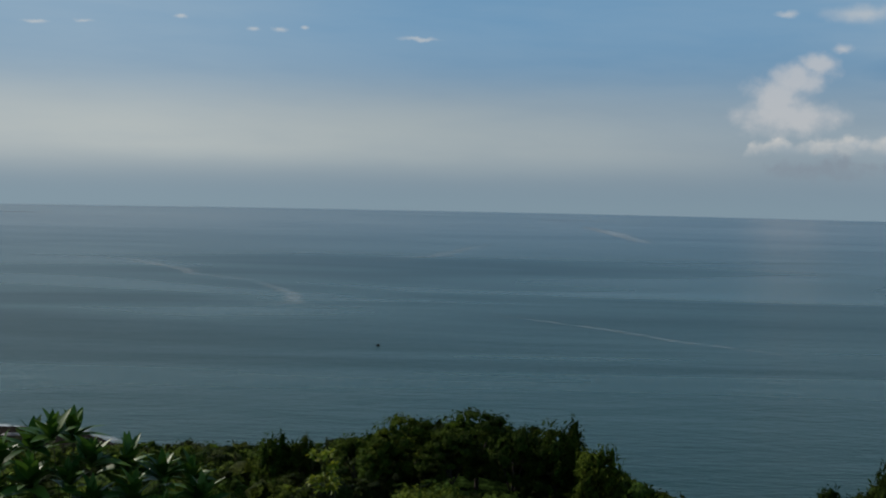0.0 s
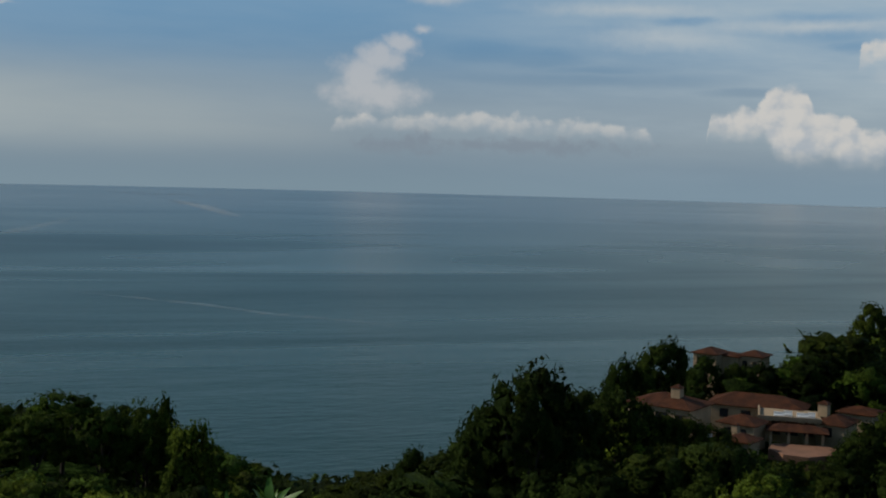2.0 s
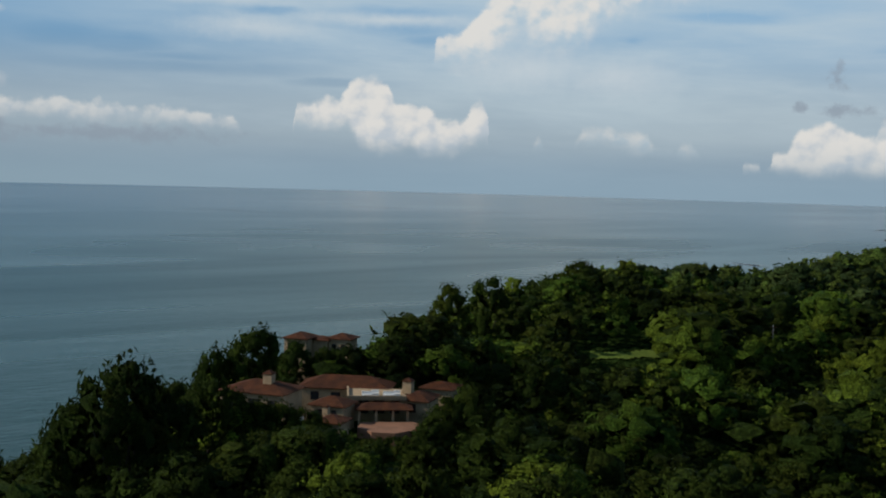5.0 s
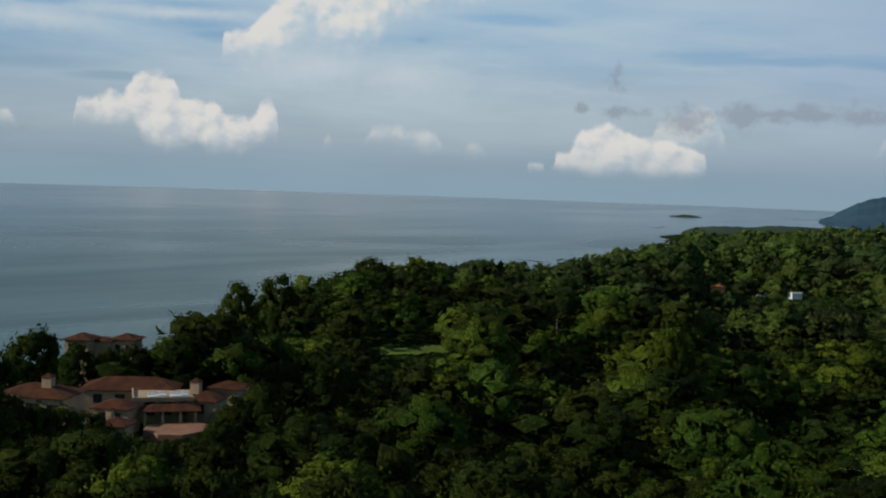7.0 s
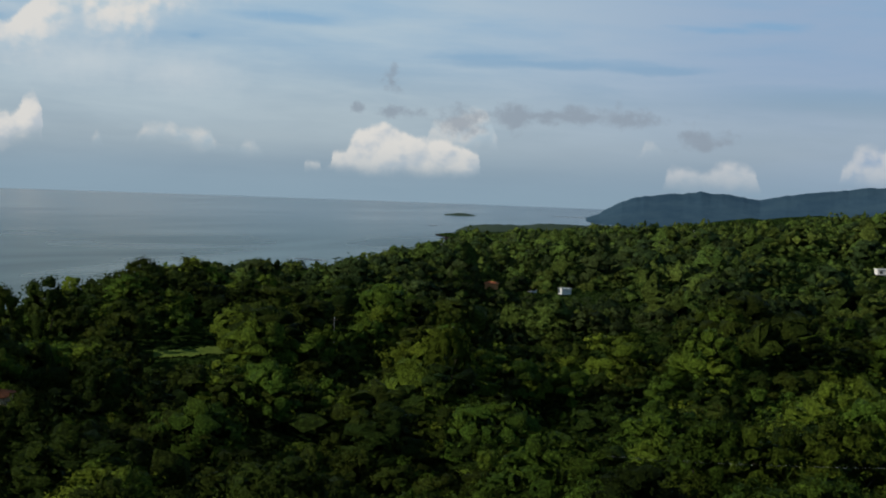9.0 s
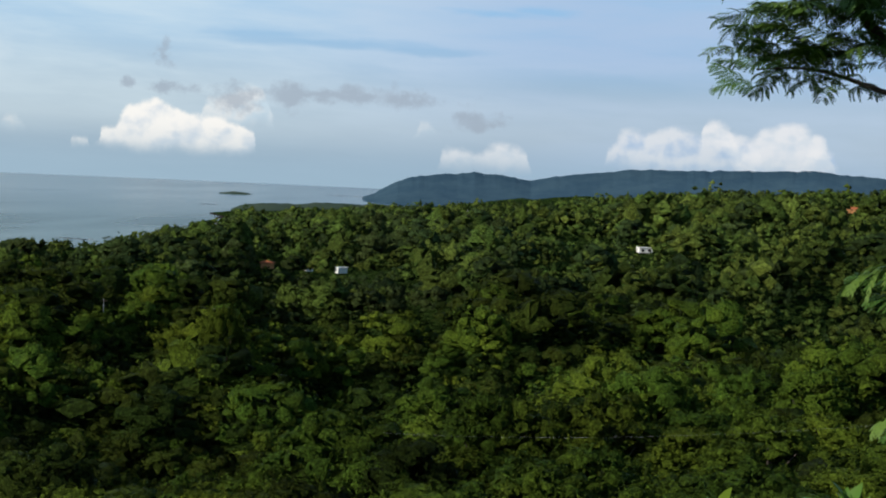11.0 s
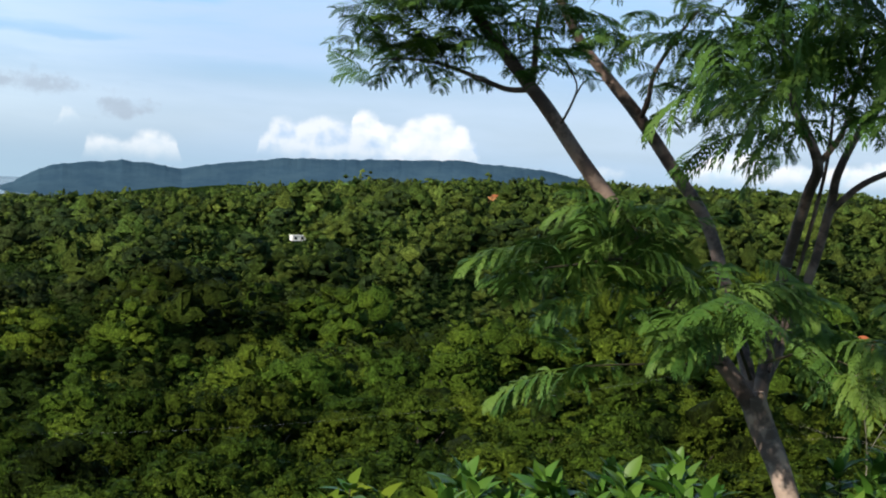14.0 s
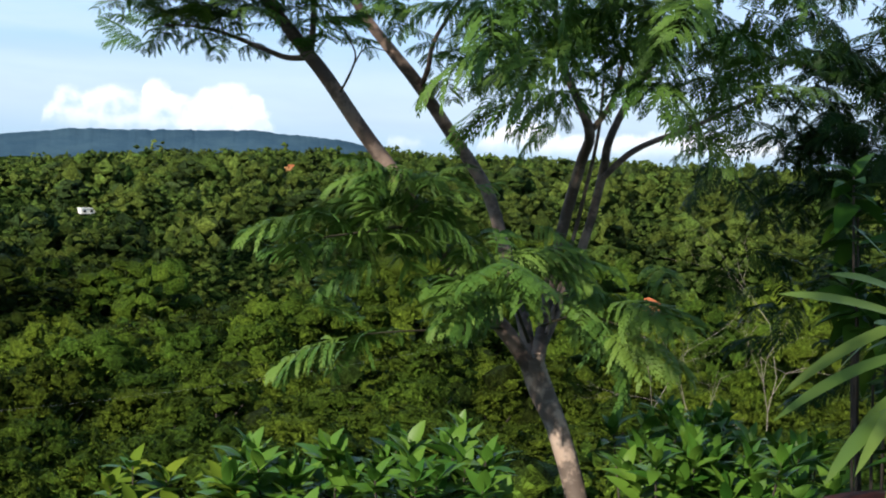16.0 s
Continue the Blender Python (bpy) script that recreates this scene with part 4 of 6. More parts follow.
def make_surf():
    rng = np.random.default_rng(8)
    bs = np.arange(-28, 66, 0.25)
    far = np.linspace(330, 2600, 1600)
    shore = []
    for b in bs:
        h = land_height(far * math.sin(radians(b)), far * math.cos(radians(b)))
        wet = np.nonzero(h < 0.3)[0]
        shore.append(far[wet[0]] if len(wet) else 2600)
    shore = np.array(shore)
    shore = np.convolve(np.pad(shore, 3, mode="edge"), np.ones(7) / 7, mode="valid")
    strips = []
    for k_, (off, width, strength) in enumerate(((3, 5, 0.5), (16, 3.0, 0.32), (34, 2.2, 0.2))):
        r = shore + off + 6 * np.sin(bs * (1.1 + 0.4 * k_)) + rng.normal(0, 1.5, len(bs))
        only = np.where(bs < 22, (0.06 + 0.9 * np.exp(-((bs - 12.5) / 1.3) ** 2) + 1.8 * np.exp(-((bs + 17.5) / 4.0) ** 2)) * (k_ < 2), 1.0)
        broken = only * np.clip(np.sin(bs * (0.9 + 0.31 * k_) + k_ * 2) + 0.45 + rng.normal(0, 0.15, len(bs)), 0, 1) * strength
        pts = [(q * math.sin(radians(b)), q * math.cos(radians(b))) for q, b in zip(r, bs)]
        strips.append(ribbon(pts, np.full(len(bs), width) * np.clip(shore / 500, 1, 3), broken, 0.12 + 0.02 * k_))
    foam_object("surf", strips, "white surf breaking along the shore")
    lines = []
    for ends, width, strength in (
            (((-17.6, -3.45), (-14, -3.62), (-11.5, -4.1), (-11.8, -4.2), (-8.6, -4.5)), 6, 0.30), (((-8.4, -4.6), (-6.9, -5.1), (-6.8, -5.55), (-8.5, -5.6)), 6, 0.26),
            (((-3.5, -3.45), (-0.5, -3.3), (2.3, -2.65)), 9, 0.22), (((6.5, -1.75), (7.8, -2.0), (9.5, -2.45)), 16, 0.45), (((2.0, -5.9), (8, -6.5), (11, -6.9), (16.5, -7.3)), 3.5, 0.2),
            (((4, -1.45), (6, -1.5), (10, -1.48)), 26, 0.35), (((25, -2.15), (31, -2.28)), 12, 0.25), (((19, -4.7), (24, -4.85), (28.2, -4.95)), 5, 0.15),
            (((-22, -1.5), (-17, -1.5)), 30, 0.3), (((33.5, -1.9), (37, -1.95)), 18, 0.2), (((51.1, -3.95), (52.6, -4.05)), 7, 1.3), (((57.2, -2.25), (58.0, -2.2)), 8, 0.9), (((63.0, -1.58), (64.6, -1.6)), 14, 1.0)):
        b, e = np.array(ends).T
        n = 60
        at = np.linspace(0, 1, n)
        knots = np.linspace(0, 1, len(b))
        bb = np.interp(at, knots, b)
        ee = np.interp(at, knots, e) + rng.normal(0, 0.006, n)
        rr = EYE / np.tan(np.radians(-ee))
        pts = np.stack([rr * np.sin(np.radians(bb)), rr * np.cos(np.radians(bb))], 1)
        taper = np.sin(np.pi * np.clip(at * 0.94 + 0.03, 0, 1)) ** 0.5
        lines.append(ribbon(pts, 1.7 * width * (0.4 + 0.6 * taper) * rng.uniform(0.7, 1.3, n), 0.8 * strength * taper, 0.2))
    foam_object("foam_lines", lines, "faint pale drift lines on the calm sea")


make_surf()


# ---- houses ----
def tile_material():
    m, k = material("clay_roof_tiles")
    co = k.add("ShaderNodeTexCoord").outputs["Object"]
    big, small = k.noise(co, 0.5, 4.0), k.noise(co, 6.0, 3.0)
    col = k.mix(k.ramp(big, 0.3, 0.7), (0.042, 0.015, 0.007), (0.088, 0.030, 0.011))
    col = k.mix(k.math("MULTIPLY", k.ramp(small, 0.5, 0.75), 0.5), col, (0.075, 0.034, 0.018))
    wave = k.add("ShaderNodeTexWave", {"Vector": co, "Scale": 1.6, "Distortion": 0.3}, wave_type="BANDS", bands_direction="X").outputs["Fac"]
    p = k.add("ShaderNodeBsdfPrincipled", {"Base Color": col, "Roughness": 0.9, "Specular IOR Level": 0.15})
    b = k.add("ShaderNodeBump", {"Strength": 0.7, "Distance": 0.08, "Height": wave})
    k.link(b.outputs[0], p.inputs["Normal"])
    finish(k, p.outputs[0])
    return m


TILES = tile_material()
TILES_NEW = plain_material("new_orange_tiles", (0.42, 0.13, 0.05), (0.34, 0.10, 0.04), 0.8, 1.5)
STUCCO = plain_material("beige_stucco", (0.38, 0.275, 0.165), (0.27, 0.195, 0.12), 0.9, 0.6)
WHITE_WALL = plain_material("white_render", (0.78, 0.76, 0.72), (0.66, 0.64, 0.60), 0.8, 0.5)
ORANGE_WALL = plain_material("orange_render", (0.55, 0.26, 0.10), (0.45, 0.2, 0.08), 0.85, 0.5)
GLASS_DARK = plain_material("dark_window_glass", (0.015, 0.018, 0.02), (0.03, 0.03, 0.035), 0.12, 2.0)
TIMBER = plain_material("dark_timber", (0.06, 0.035, 0.022), (0.035, 0.02, 0.014), 0.7, 2.0)
PAVING = plain_material("pink_paving", (0.25, 0.128, 0.078), (0.18, 0.094, 0.058), 0.9, 0.4)
METAL_GREY = plain_material("galvanised_steel", (0.35, 0.36, 0.37), (0.25, 0.26, 0.27), 0.5, 4.0, metal=0.6)


def box(bm, x0, x1, y0, y1, z0, z1):
    v = [bm.verts.new((x, y, z)) for z in (z0, z1) for x, y in ((x0, y0), (x1, y0), (x1, y1), (x0, y1))]
    for f in ((3, 2, 1, 0), (4, 5, 6, 7), (0, 1, 5, 4), (1, 2, 6, 5), (2, 3, 7, 6), (3, 0, 4, 7)):
        bm.faces.new([v[i] for i in f])
    return bm


def box_part(name, dims, mat, parent, label=""):
    return part(name, box(bmesh.new(), *dims), mat, parent, label)


def hip_roof(x0, x1, y0, y1, z, rise, over=0.6, thick=0.16):
    """A hipped roof with an eaves board's thickness."""
    bm = bmesh.new()
    x0, x1, y0, y1 = x0 - over, x1 + over, y0 - over, y1 + over
    w, d = x1 - x0, y1 - y0
    if w >= d:
        a, b = (x0 + d / 2, (y0 + y1) / 2, z + rise), (x1 - d / 2 + 0.01, (y0 + y1) / 2, z + rise)
    else:
        a, b = ((x0 + x1) / 2, y0 + w / 2, z + rise), ((x0 + x1) / 2, y1 - w / 2 + 0.01, z + rise)
    low = [bm.verts.new((x, y, z - thick)) for x, y in ((x0, y0), (x1, y0), (x1, y1), (x0, y1))]
    edge = [bm.verts.new((x, y, z)) for x, y in ((x0, y0), (x1, y0), (x1, y1), (x0, y1))]
    ra, rb = bm.verts.new(a), bm.verts.new(b)
    bm.faces.new(low[::-1])
    for i in range(4):
        j = (i + 1) % 4
        bm.faces.new((low[i], low[j], edge[j], edge[i]))
    if w >= d:
        bm.faces.new((edge[0], edge[1], rb, ra)), bm.faces.new((edge[1], edge[2], rb)), bm.faces.new((edge[2], edge[3], ra, rb)), bm.faces.new((edge[3], edge[0], ra))
    else:
        bm.faces.new((edge[0], edge[1], ra)), bm.faces.new((edge[1], edge[2], rb, ra)), bm.faces.new((edge[2], edge[3], rb)), bm.faces.new((edge[3], edge[0], ra, rb))
    return bm


def window_part(parent, x, y, z, w, h):
    """A framed window set in the wall that faces the viewer."""
    win = box_part("window", (x - w / 2, x + w / 2, y - 0.10, y + 0.05, z, z + h), TIMBER, parent)
    box_part("pane", (x - w / 2 + 0.1, x - 0.04, y - 0.125, y - 0.08, z + 0.1, z + h - 0.1), GLASS_DARK, win)
    box_part("pane", (x + 0.04, x + w / 2 - 0.1, y - 0.125, y - 0.08, z + 0.1, z + h - 0.1), GLASS_DARK, win)
    return win


def chimney_part(parent, x, y, z0, z1, w):
    """A stuccoed chimney with a tiled cap."""
    c = box_part("chimney", (x - w / 2, x + w / 2, y - w / 2, y + w / 2, z0, z1), STUCCO, parent)
    part("cap", hip_roof(x - w / 2, x + w / 2, y - w / 2, y + w / 2, z1 + 0.12, w * 0.35, 0.15, 0.1), TILES, c, "small tiled chimney cap")
    return c


def villa_frame():
    """Origin of the villas: level with their court, x to the right and y away as seen from the lookout."""
    b, r = radians(33.0), 220.0
    return Matrix.Translation((r * math.sin(b), r * math.cos(b), 54.6)) @ Matrix.Rotation(-b, 4, "Z")


VILLA = villa_frame()


def house(label, dims, base, eave, rise, wall=None, windows=(), chimneys=(), frame_m=None, over=0.6, turn=22):
    """A hip-roofed house: dims x0, x1, y0, y1 in its own frame; heights over the court."""
    root = new("house")
    x0, x1, y0, y1 = dims
    about = Matrix.Translation(((x0 + x1) / 2, (y0 + y1) / 2, 0))
    root.matrix_basis = (frame_m if frame_m is not None else VILLA) @ about @ Matrix.Rotation(radians(-turn), 4, "Z") @ about.inverted()
    box_part("wall", (x0, x1, y0, y1, base, eave), wall or STUCCO, root)
    part("roof", hip_roof(x0, x1, y0, y1, eave, rise, over), TILES, root, "weathered red clay tile roof")
    for x, z, w, h in windows:
        window_part(root, x, y0, z, w, h)
    for x, y, z0, z1, w in chimneys:
        chimney_part(root, x, y, z0, z1, w)
    return tagged(root, label, "house", "villas on the wooded spur")


def make_villas():
    house("beige two-storey villa wing under a red tile roof", (-19.0, -7.0, -1, 8), -4, 4.6, 1.7, windows=((-16, 1.6, 1.6, 1.7), (-12.5, 1.6, 2.2, 1.9), (-9, 1.8, 1.4, 1.6)), chimneys=((-11.2, 2.6, 4.9, 7.5, 1.7),))
    house("long beige villa with a broad red tile roof", (-5.8, 11.0, 12, 20), -4, 3.2, 1.9, windows=((-3, 0.8, 1.6, 1.6), (1, 0.8, 1.8, 1.6), (4.5, 0.8, 1.8, 1.6)), turn=10)
    house("small square beige pavilion with a pyramid tile roof", (-3.2, 3.0, -4, 1.5), -4, 3.0, 1.3, windows=((-1.2, 0.7, 1.0, 1.5), (1.2, 0.7, 1.0, 1.5)))
    house("beige villa wing beside the terrace with a tiled hip roof", (13.4, 18.4, 2, 9), -4, 2.9, 1.3, windows=((15.5, 0.6, 1.6, 1.7),), chimneys=((13.4, 6.0, 3.4, 5.6, 1.7),))
    house("low beige outbuilding with a red tile roof", (18.0, 24.0, 16, 22), -4, 2.6, 1.0)
    house("low beige gatehouse wing with a small tiled roof", (-2.2, 2.0, -13, -8.5), -6, 1.9, 1.0, windows=((-0.6, 0.3, 1.0, 1.4),), chimneys=((-2.0, -9.2, 1.8, 3.7, 1.0),))
    # terrace house: flat roof deck with parapet over a deep porch
    t = new("terrace_house")
    t.matrix_basis = VILLA
    box_part("wall", (3.4, 13.0, 5.5, 11.0, -4, 3.0), STUCCO, t)
    box_part("deck", (2.6, 13.2, 1.5, 11.2, 3.0, 3.35), STUCCO, t)
    box_part("parapet", (2.6, 13.2, 1.35, 1.62, 3.36, 3.8), STUCCO, t, "pale parapet of the roof terrace")
    box_part("parapet", (2.45, 2.75, 1.35, 11.2, 3.36, 3.8), STUCCO, t, "pale parapet of the roof terrace")
    part("porch_roof", hip_roof(4.2, 13.8, -3.0, 1.2, 2.2, 0.9, 0.4), TILES, t, "red tiled porch roof")
    for x in (4.6, 7.6, 10.6, 13.2):
        box_part("post", (x - 0.22, x + 0.22, -2.9, -2.45, -4, 2.05), STUCCO, t)
    for x, w in ((5.6, 1.6), (8.4, 2.0), (11.3, 1.6)):
        box_part("doorway", (x - w / 2, x + w / 2, 5.38, 5.6, -0.2, 2.3), GLASS_DARK, t, "dark glazed doorway")
    tagged(t, "beige villa with a white-walled roof terrace over a shady porch", "house", "villas on the wooded spur")
    # white terrace furniture
    for x, y, w in ((6.0, 3.2, 1.8), (7.6, 4.6, 1.4), (10.0, 3.4, 2.0), (11.6, 4.4, 1.2)):
        s = new("terrace_sofa")
        s.matrix_basis = VILLA @ Matrix.Translation((x, y, 3.35))
        box_part("seat", (-w / 2, w / 2, -0.4, 0.4, 0.0, 0.42), WHITE_WALL, s)
        box_part("backrest", (-w / 2, w / 2, 0.28, 0.45, 0.4, 0.9), WHITE_WALL, s)
        tagged(s, "white outdoor sofa on the roof terrace", "sofa", "terrace seats")
    # paved court
    bm = bmesh.new()
    rim = [(5.0, -3.6), (14.0, -3.0), (15.6, -5.5), (14.2, -10), (10.5, -13.0), (6.5, -12.2), (4.2, -8.5)]
    top = [bm.verts.new((x, y, 0.10)) for x, y in rim]
    low = [bm.verts.new((x, y, -3.0)) for x, y in rim]
    bm.faces.new(top[::-1])
    for i in range(len(rim)):
        bm.faces.new((top[i], top[(i + 1) % len(rim)], low[(i + 1) % len(rim)], low[i]))
    bmesh.ops.recalc_face_normals(bm, faces=bm.faces)
    court = part("court", bm, PAVING)
    court.matrix_basis = VILLA
    tagged(court, "pinkish paved forecourt of the villas", "courtyard", kind="structure")
    # white curved outside stair
    st = new("outdoor_stair")
    st.matrix_basis = VILLA
    for i in range(9):
        a = 1.9 + i * 0.16
        box_part("step", (-5.0 + math.cos(a) * 2.4 - 0.5, -5.0 + math.cos(a) * 2.4 + 0.5, -4 + math.sin(a) * 2.4 - 0.4, -4 + math.sin(a) * 2.4 + 0.4, -1, 0.6 + i * 0.19), WHITE_WALL, st)
    tagged(st, "white curved outdoor stair beside the pavilion", "stair")
    # the upper house behind
    up = villa_frame() @ Matrix.Translation((0, 52, 1.0))
    house("beige two-storey house among the trees with a dark tile roof", (-10.2, -5.0, -2, 4), -4, 6.2, 1.2, windows=((-8.8, 3.6, 1.0, 1.6), (-6.6, 3.6, 1.0, 1.6), (-7.6, 0.6, 1.2, 1.8)), frame_m=up)
    house("small beige house wing with an orange-red hip roof", (-0.8, 4.2, -1, 4), -4, 6.1, 1.1, windows=((0.6, 3.4, 1.0, 1.5), (2.8, 3.4, 1.0, 1.5)), frame_m=up)
    house("low beige link building with a red tile roof", (-5.0, -0.8, 0, 4), -4, 5.7, 0.7, frame_m=up)


make_villas()


def far_house(bearing, height, w, d, tall, wall, roofed, twist, label):
    """A single small house far off."""
    p = spot(bearing, height, meets_ground(bearing, height, tall + 1.5))
    ground = float(land_height(p.x, p.y))
    root = new("house")
    root.matrix_basis = Matrix.Translation((p.x, p.y, ground + 1.5)) @ Matrix.Rotation(radians(twist - bearing), 4, "Z")
    box_part("wall", (-w / 2, w / 2, -d / 2, d / 2, -1.7, tall), {"orange": ORANGE_WALL, "white": WHITE_WALL, "stucco": STUCCO}[wall], root)
    if roofed:
        part("roof", hip_roof(-w / 2, w / 2, -d / 2, d / 2, tall + 0.02, min(1.8, 0.8 * tall), 0.5), TILES_NEW, root)
    else:
        box_part("roof", (-w / 2 - 0.3, w / 2 + 0.3, -d / 2 - 0.3, d / 2 + 0.3, tall + 0.004, tall + 0.3), WHITE_WALL, root)
    for x in (-w / 4, w / 4) if w > 7.5 else ():
        window_part(root, x, -d / 2, tall - 2.2, min(1.6, w / 5), 1.4)
    tagged(root, label, "house", "houses in the far woods")


for row in FAR_HOUSES:
    far_house(*row)


# ---- the feathery tree by the lookout ----
def near(bearing, height, distance):
    """A place as seen from where the walk ends: bearing and height in degrees, level distance in metres."""
    a, b = radians(94.0), radians(bearing)
    return Vector((REACH * math.sin(a) + math.sin(b) * distance, REACH * math.cos(a) + math.cos(b) * distance, EYE + distance * math.tan(radians(height))))


def bark_material(name, dark, mid, pale):
    m, k = material(name)
    co = k.add("ShaderNodeTexCoord").outputs["Object"]
    blotch = k.noise(co, 7.0, 5.0, 0.6)
    rings = k.noise(k.stretch(co, 9, 9, 26), 1.0, 5.0, 0.65)
    # bark mottling, its contrast raised to paint frond shadows on the stem
    col = k.mix(k.ramp(blotch, 0.44, 0.56), dark, mid)
    col = k.mix(k.math("MULTIPLY", k.ramp(rings, 0.52, 0.72), 0.28), col, pale)
    p = k.add("ShaderNodeBsdfPrincipled", {"Base Color": col, "Roughness": 0.8})
    b = k.add("ShaderNodeBump", {"Strength": 0.6, "Distance": 0.006, "Height": k.math("ADD", rings, blotch)})
    k.link(b.outputs[0], p.inputs["Normal"])
    finish(k, p.outputs[0])
    return m


BARK_PALE = bark_material("pale_smooth_bark", (0.095, 0.068, 0.052), (0.31, 0.225, 0.17), (0.44, 0.36, 0.285))
# darker copy of the trunk's bark, canopy shade painted into the limbs
BARK_LIMB_SHADED = bark_material("shaded_brown_limb_bark", (0.058, 0.038, 0.029), (0.175, 0.118, 0.090), (0.30, 0.225, 0.175))
DEAD_WOOD = plain_material("bleached_dead_wood", (0.34, 0.29, 0.23), (0.20, 0.165, 0.13), 0.85, 3.0)
LEAF_FEATHER = leaf_material("feather_leaflets", (0.028, 0.066, 0.010), (0.096, 0.178, 0.028), (0.112, 0.176, 0.027), 0.11, 0.6, gloss=0.2, patch=0.8)
# much darker copy of the leaflets, with shade painted in
LEAF_FEATHER_SHADED = leaf_material("shaded_feather_leaflets", (0.006, 0.018, 0.003), (0.018, 0.046, 0.006), (0.02, 0.042, 0.006), 0.12, 0.55, gloss=0.15, patch=0.8)
LEAF_BROAD = leaf_material("glossy_broad_leaves", (0.034, 0.086, 0.010), (0.085, 0.18, 0.022), (0.11, 0.18, 0.02), 0.2, 0.45, gloss=0.22, patch=1.2)
# darker copy: leaf variety, and painted shade on the seaward and rear shrubs
LEAF_BROAD_DARK_SHADED = leaf_material("dark_shaded_glossy_leaves", (0.016, 0.050, 0.006), (0.045, 0.115, 0.014), (0.06, 0.11, 0.012), 0.12, 0.5, gloss=0.08, patch=1.2)
LEAF_STRAP = leaf_material("strap_leaves", (0.050, 0.090, 0.018), (0.115, 0.175, 0.034), (0.15, 0.175, 0.036), 0.2, 0.45, gloss=0.25, patch=2.0)
LEAF_YELLOW = leaf_material("young_yellow_leaves", (0.12, 0.17, 0.012), (0.26, 0.30, 0.02), (0.22, 0.26, 0.02), 0.35, 0.5, gloss=0.2, patch=2.0)
CLAY = plain_material("dark_clay", (0.10, 0.028, 0.018), (0.06, 0.02, 0.014), 0.7, 3.0)


def stem_points(stations, d):
    """A limb's path from (bearing, height) stations at one distance, or (bearing, height, distance)."""
    return [near(s[0], s[1], s[2] if len(s) > 2 else d) for s in stations]


def smooth_path(points, radii, n=4):
    """More points along a limb, rounded by Catmull-Rom."""
    p = [points[0], *points, points[-1]]
    r = [radii[0], *radii, radii[-1]]
    out, rr = [], []
    for i in range(1, len(p) - 2):
        for j in range(n):
            t = j / n
            a, b, c, d = p[i - 1], p[i], p[i + 1], p[i + 2]
            out.append(0.5 * (2 * b + (c - a) * t + (2 * a - 5 * b + 4 * c - d) * t * t + (3 * b - a - 3 * c + d) * t ** 3))
            rr.append(r[i] * (1 - t) + r[i + 1] * t)
    return out + [points[-1]], rr + [radii[-1]]


def frond_mesh(rng, pairs=10, droop=0.5, mat=None, name="frond", teeth=7, width=0.036):
    """A feathered leaf 1 long along +x, arching down: a midrib and pairs of narrow hanging side leaves with toothed edges."""
    verts, faces = [], []

    def arc(s):
        return Vector((s * (1 - 0.20 * droop * s), 0, 0.10 * s - 0.5 * droop * s * s))

    def strip(a, b, wa, wb, side):
        n = len(verts)
        verts.extend([a - side * wa, a + side * wa, b + side * wb, b - side * wb])
        faces.append((n, n + 1, n + 2, n + 3))
    for i in range(8):
        a, b = arc(i / 8), arc((i + 1) / 8)
        for side in (Vector((0, 1, 0)), Vector((0, 0, 1))):
            strip(a, b, 0.009 * (1 - i / 9), 0.009 * (1 - (i + 1) / 9), side)
    for i in range(pairs):
        s = 0.10 + 0.90 * i / (pairs - 1)
        base = arc(s)
        length = 0.36 * math.sin(math.pi * (0.2 + 0.70 * s)) ** 0.6 * rng.uniform(0.85, 1.12)
        for sign in (-1, 1):
            out = Vector((0.45 + 0.55 * s + rng.normal(0, 0.06), sign * 1.0, rng.normal(0.0, 0.10))).normalized()
            hang = rng.uniform(0.25, 0.70) * (0.5 + droop)
            across = (Vector((0, 0, 1)).cross(out) + Vector((0, 0, rng.normal(0, 0.4)))).normalized()
            def along(u):
                return base + out * (length * u * (1 - 0.25 * hang * u)) + Vector((0, 0, -hang * length * u * u))

            prev = base
            for j in range(teeth):  # leaflets in pairs
                u = (j + 1) / teeth
                p = along(u)
                step = p - prev
                foot, fwd = prev + step * 0.74, step * 0.8
                w = width * (1.0 - 0.6 * abs(2 * (u - 0.5 / teeth) - 1) ** 2) * rng.uniform(0.8, 1.2)
                for way in (across, -across):
                    n = len(verts)
                    verts.extend([prev, foot, foot + way * w * 0.8 + fwd, prev + way * w + fwd])
                    faces.append((n, n + 1, n + 2, n + 3))
                prev = p
    return mesh_of(name, [v[:] for v in verts], faces, mat)


def place_along(p, heading, lift, roll, scale):
    """A pose at p whose +x points along the heading (degrees clockwise from +y) and up by lift degrees."""
    return Matrix.Translation(p) @ Matrix.Rotation(radians(90 - heading), 4, "Z") @ Matrix.Rotation(radians(-lift), 4, "Y") @ Matrix.Rotation(radians(roll), 4, "X") @ Matrix.Diagonal((scale, scale, scale, 1))


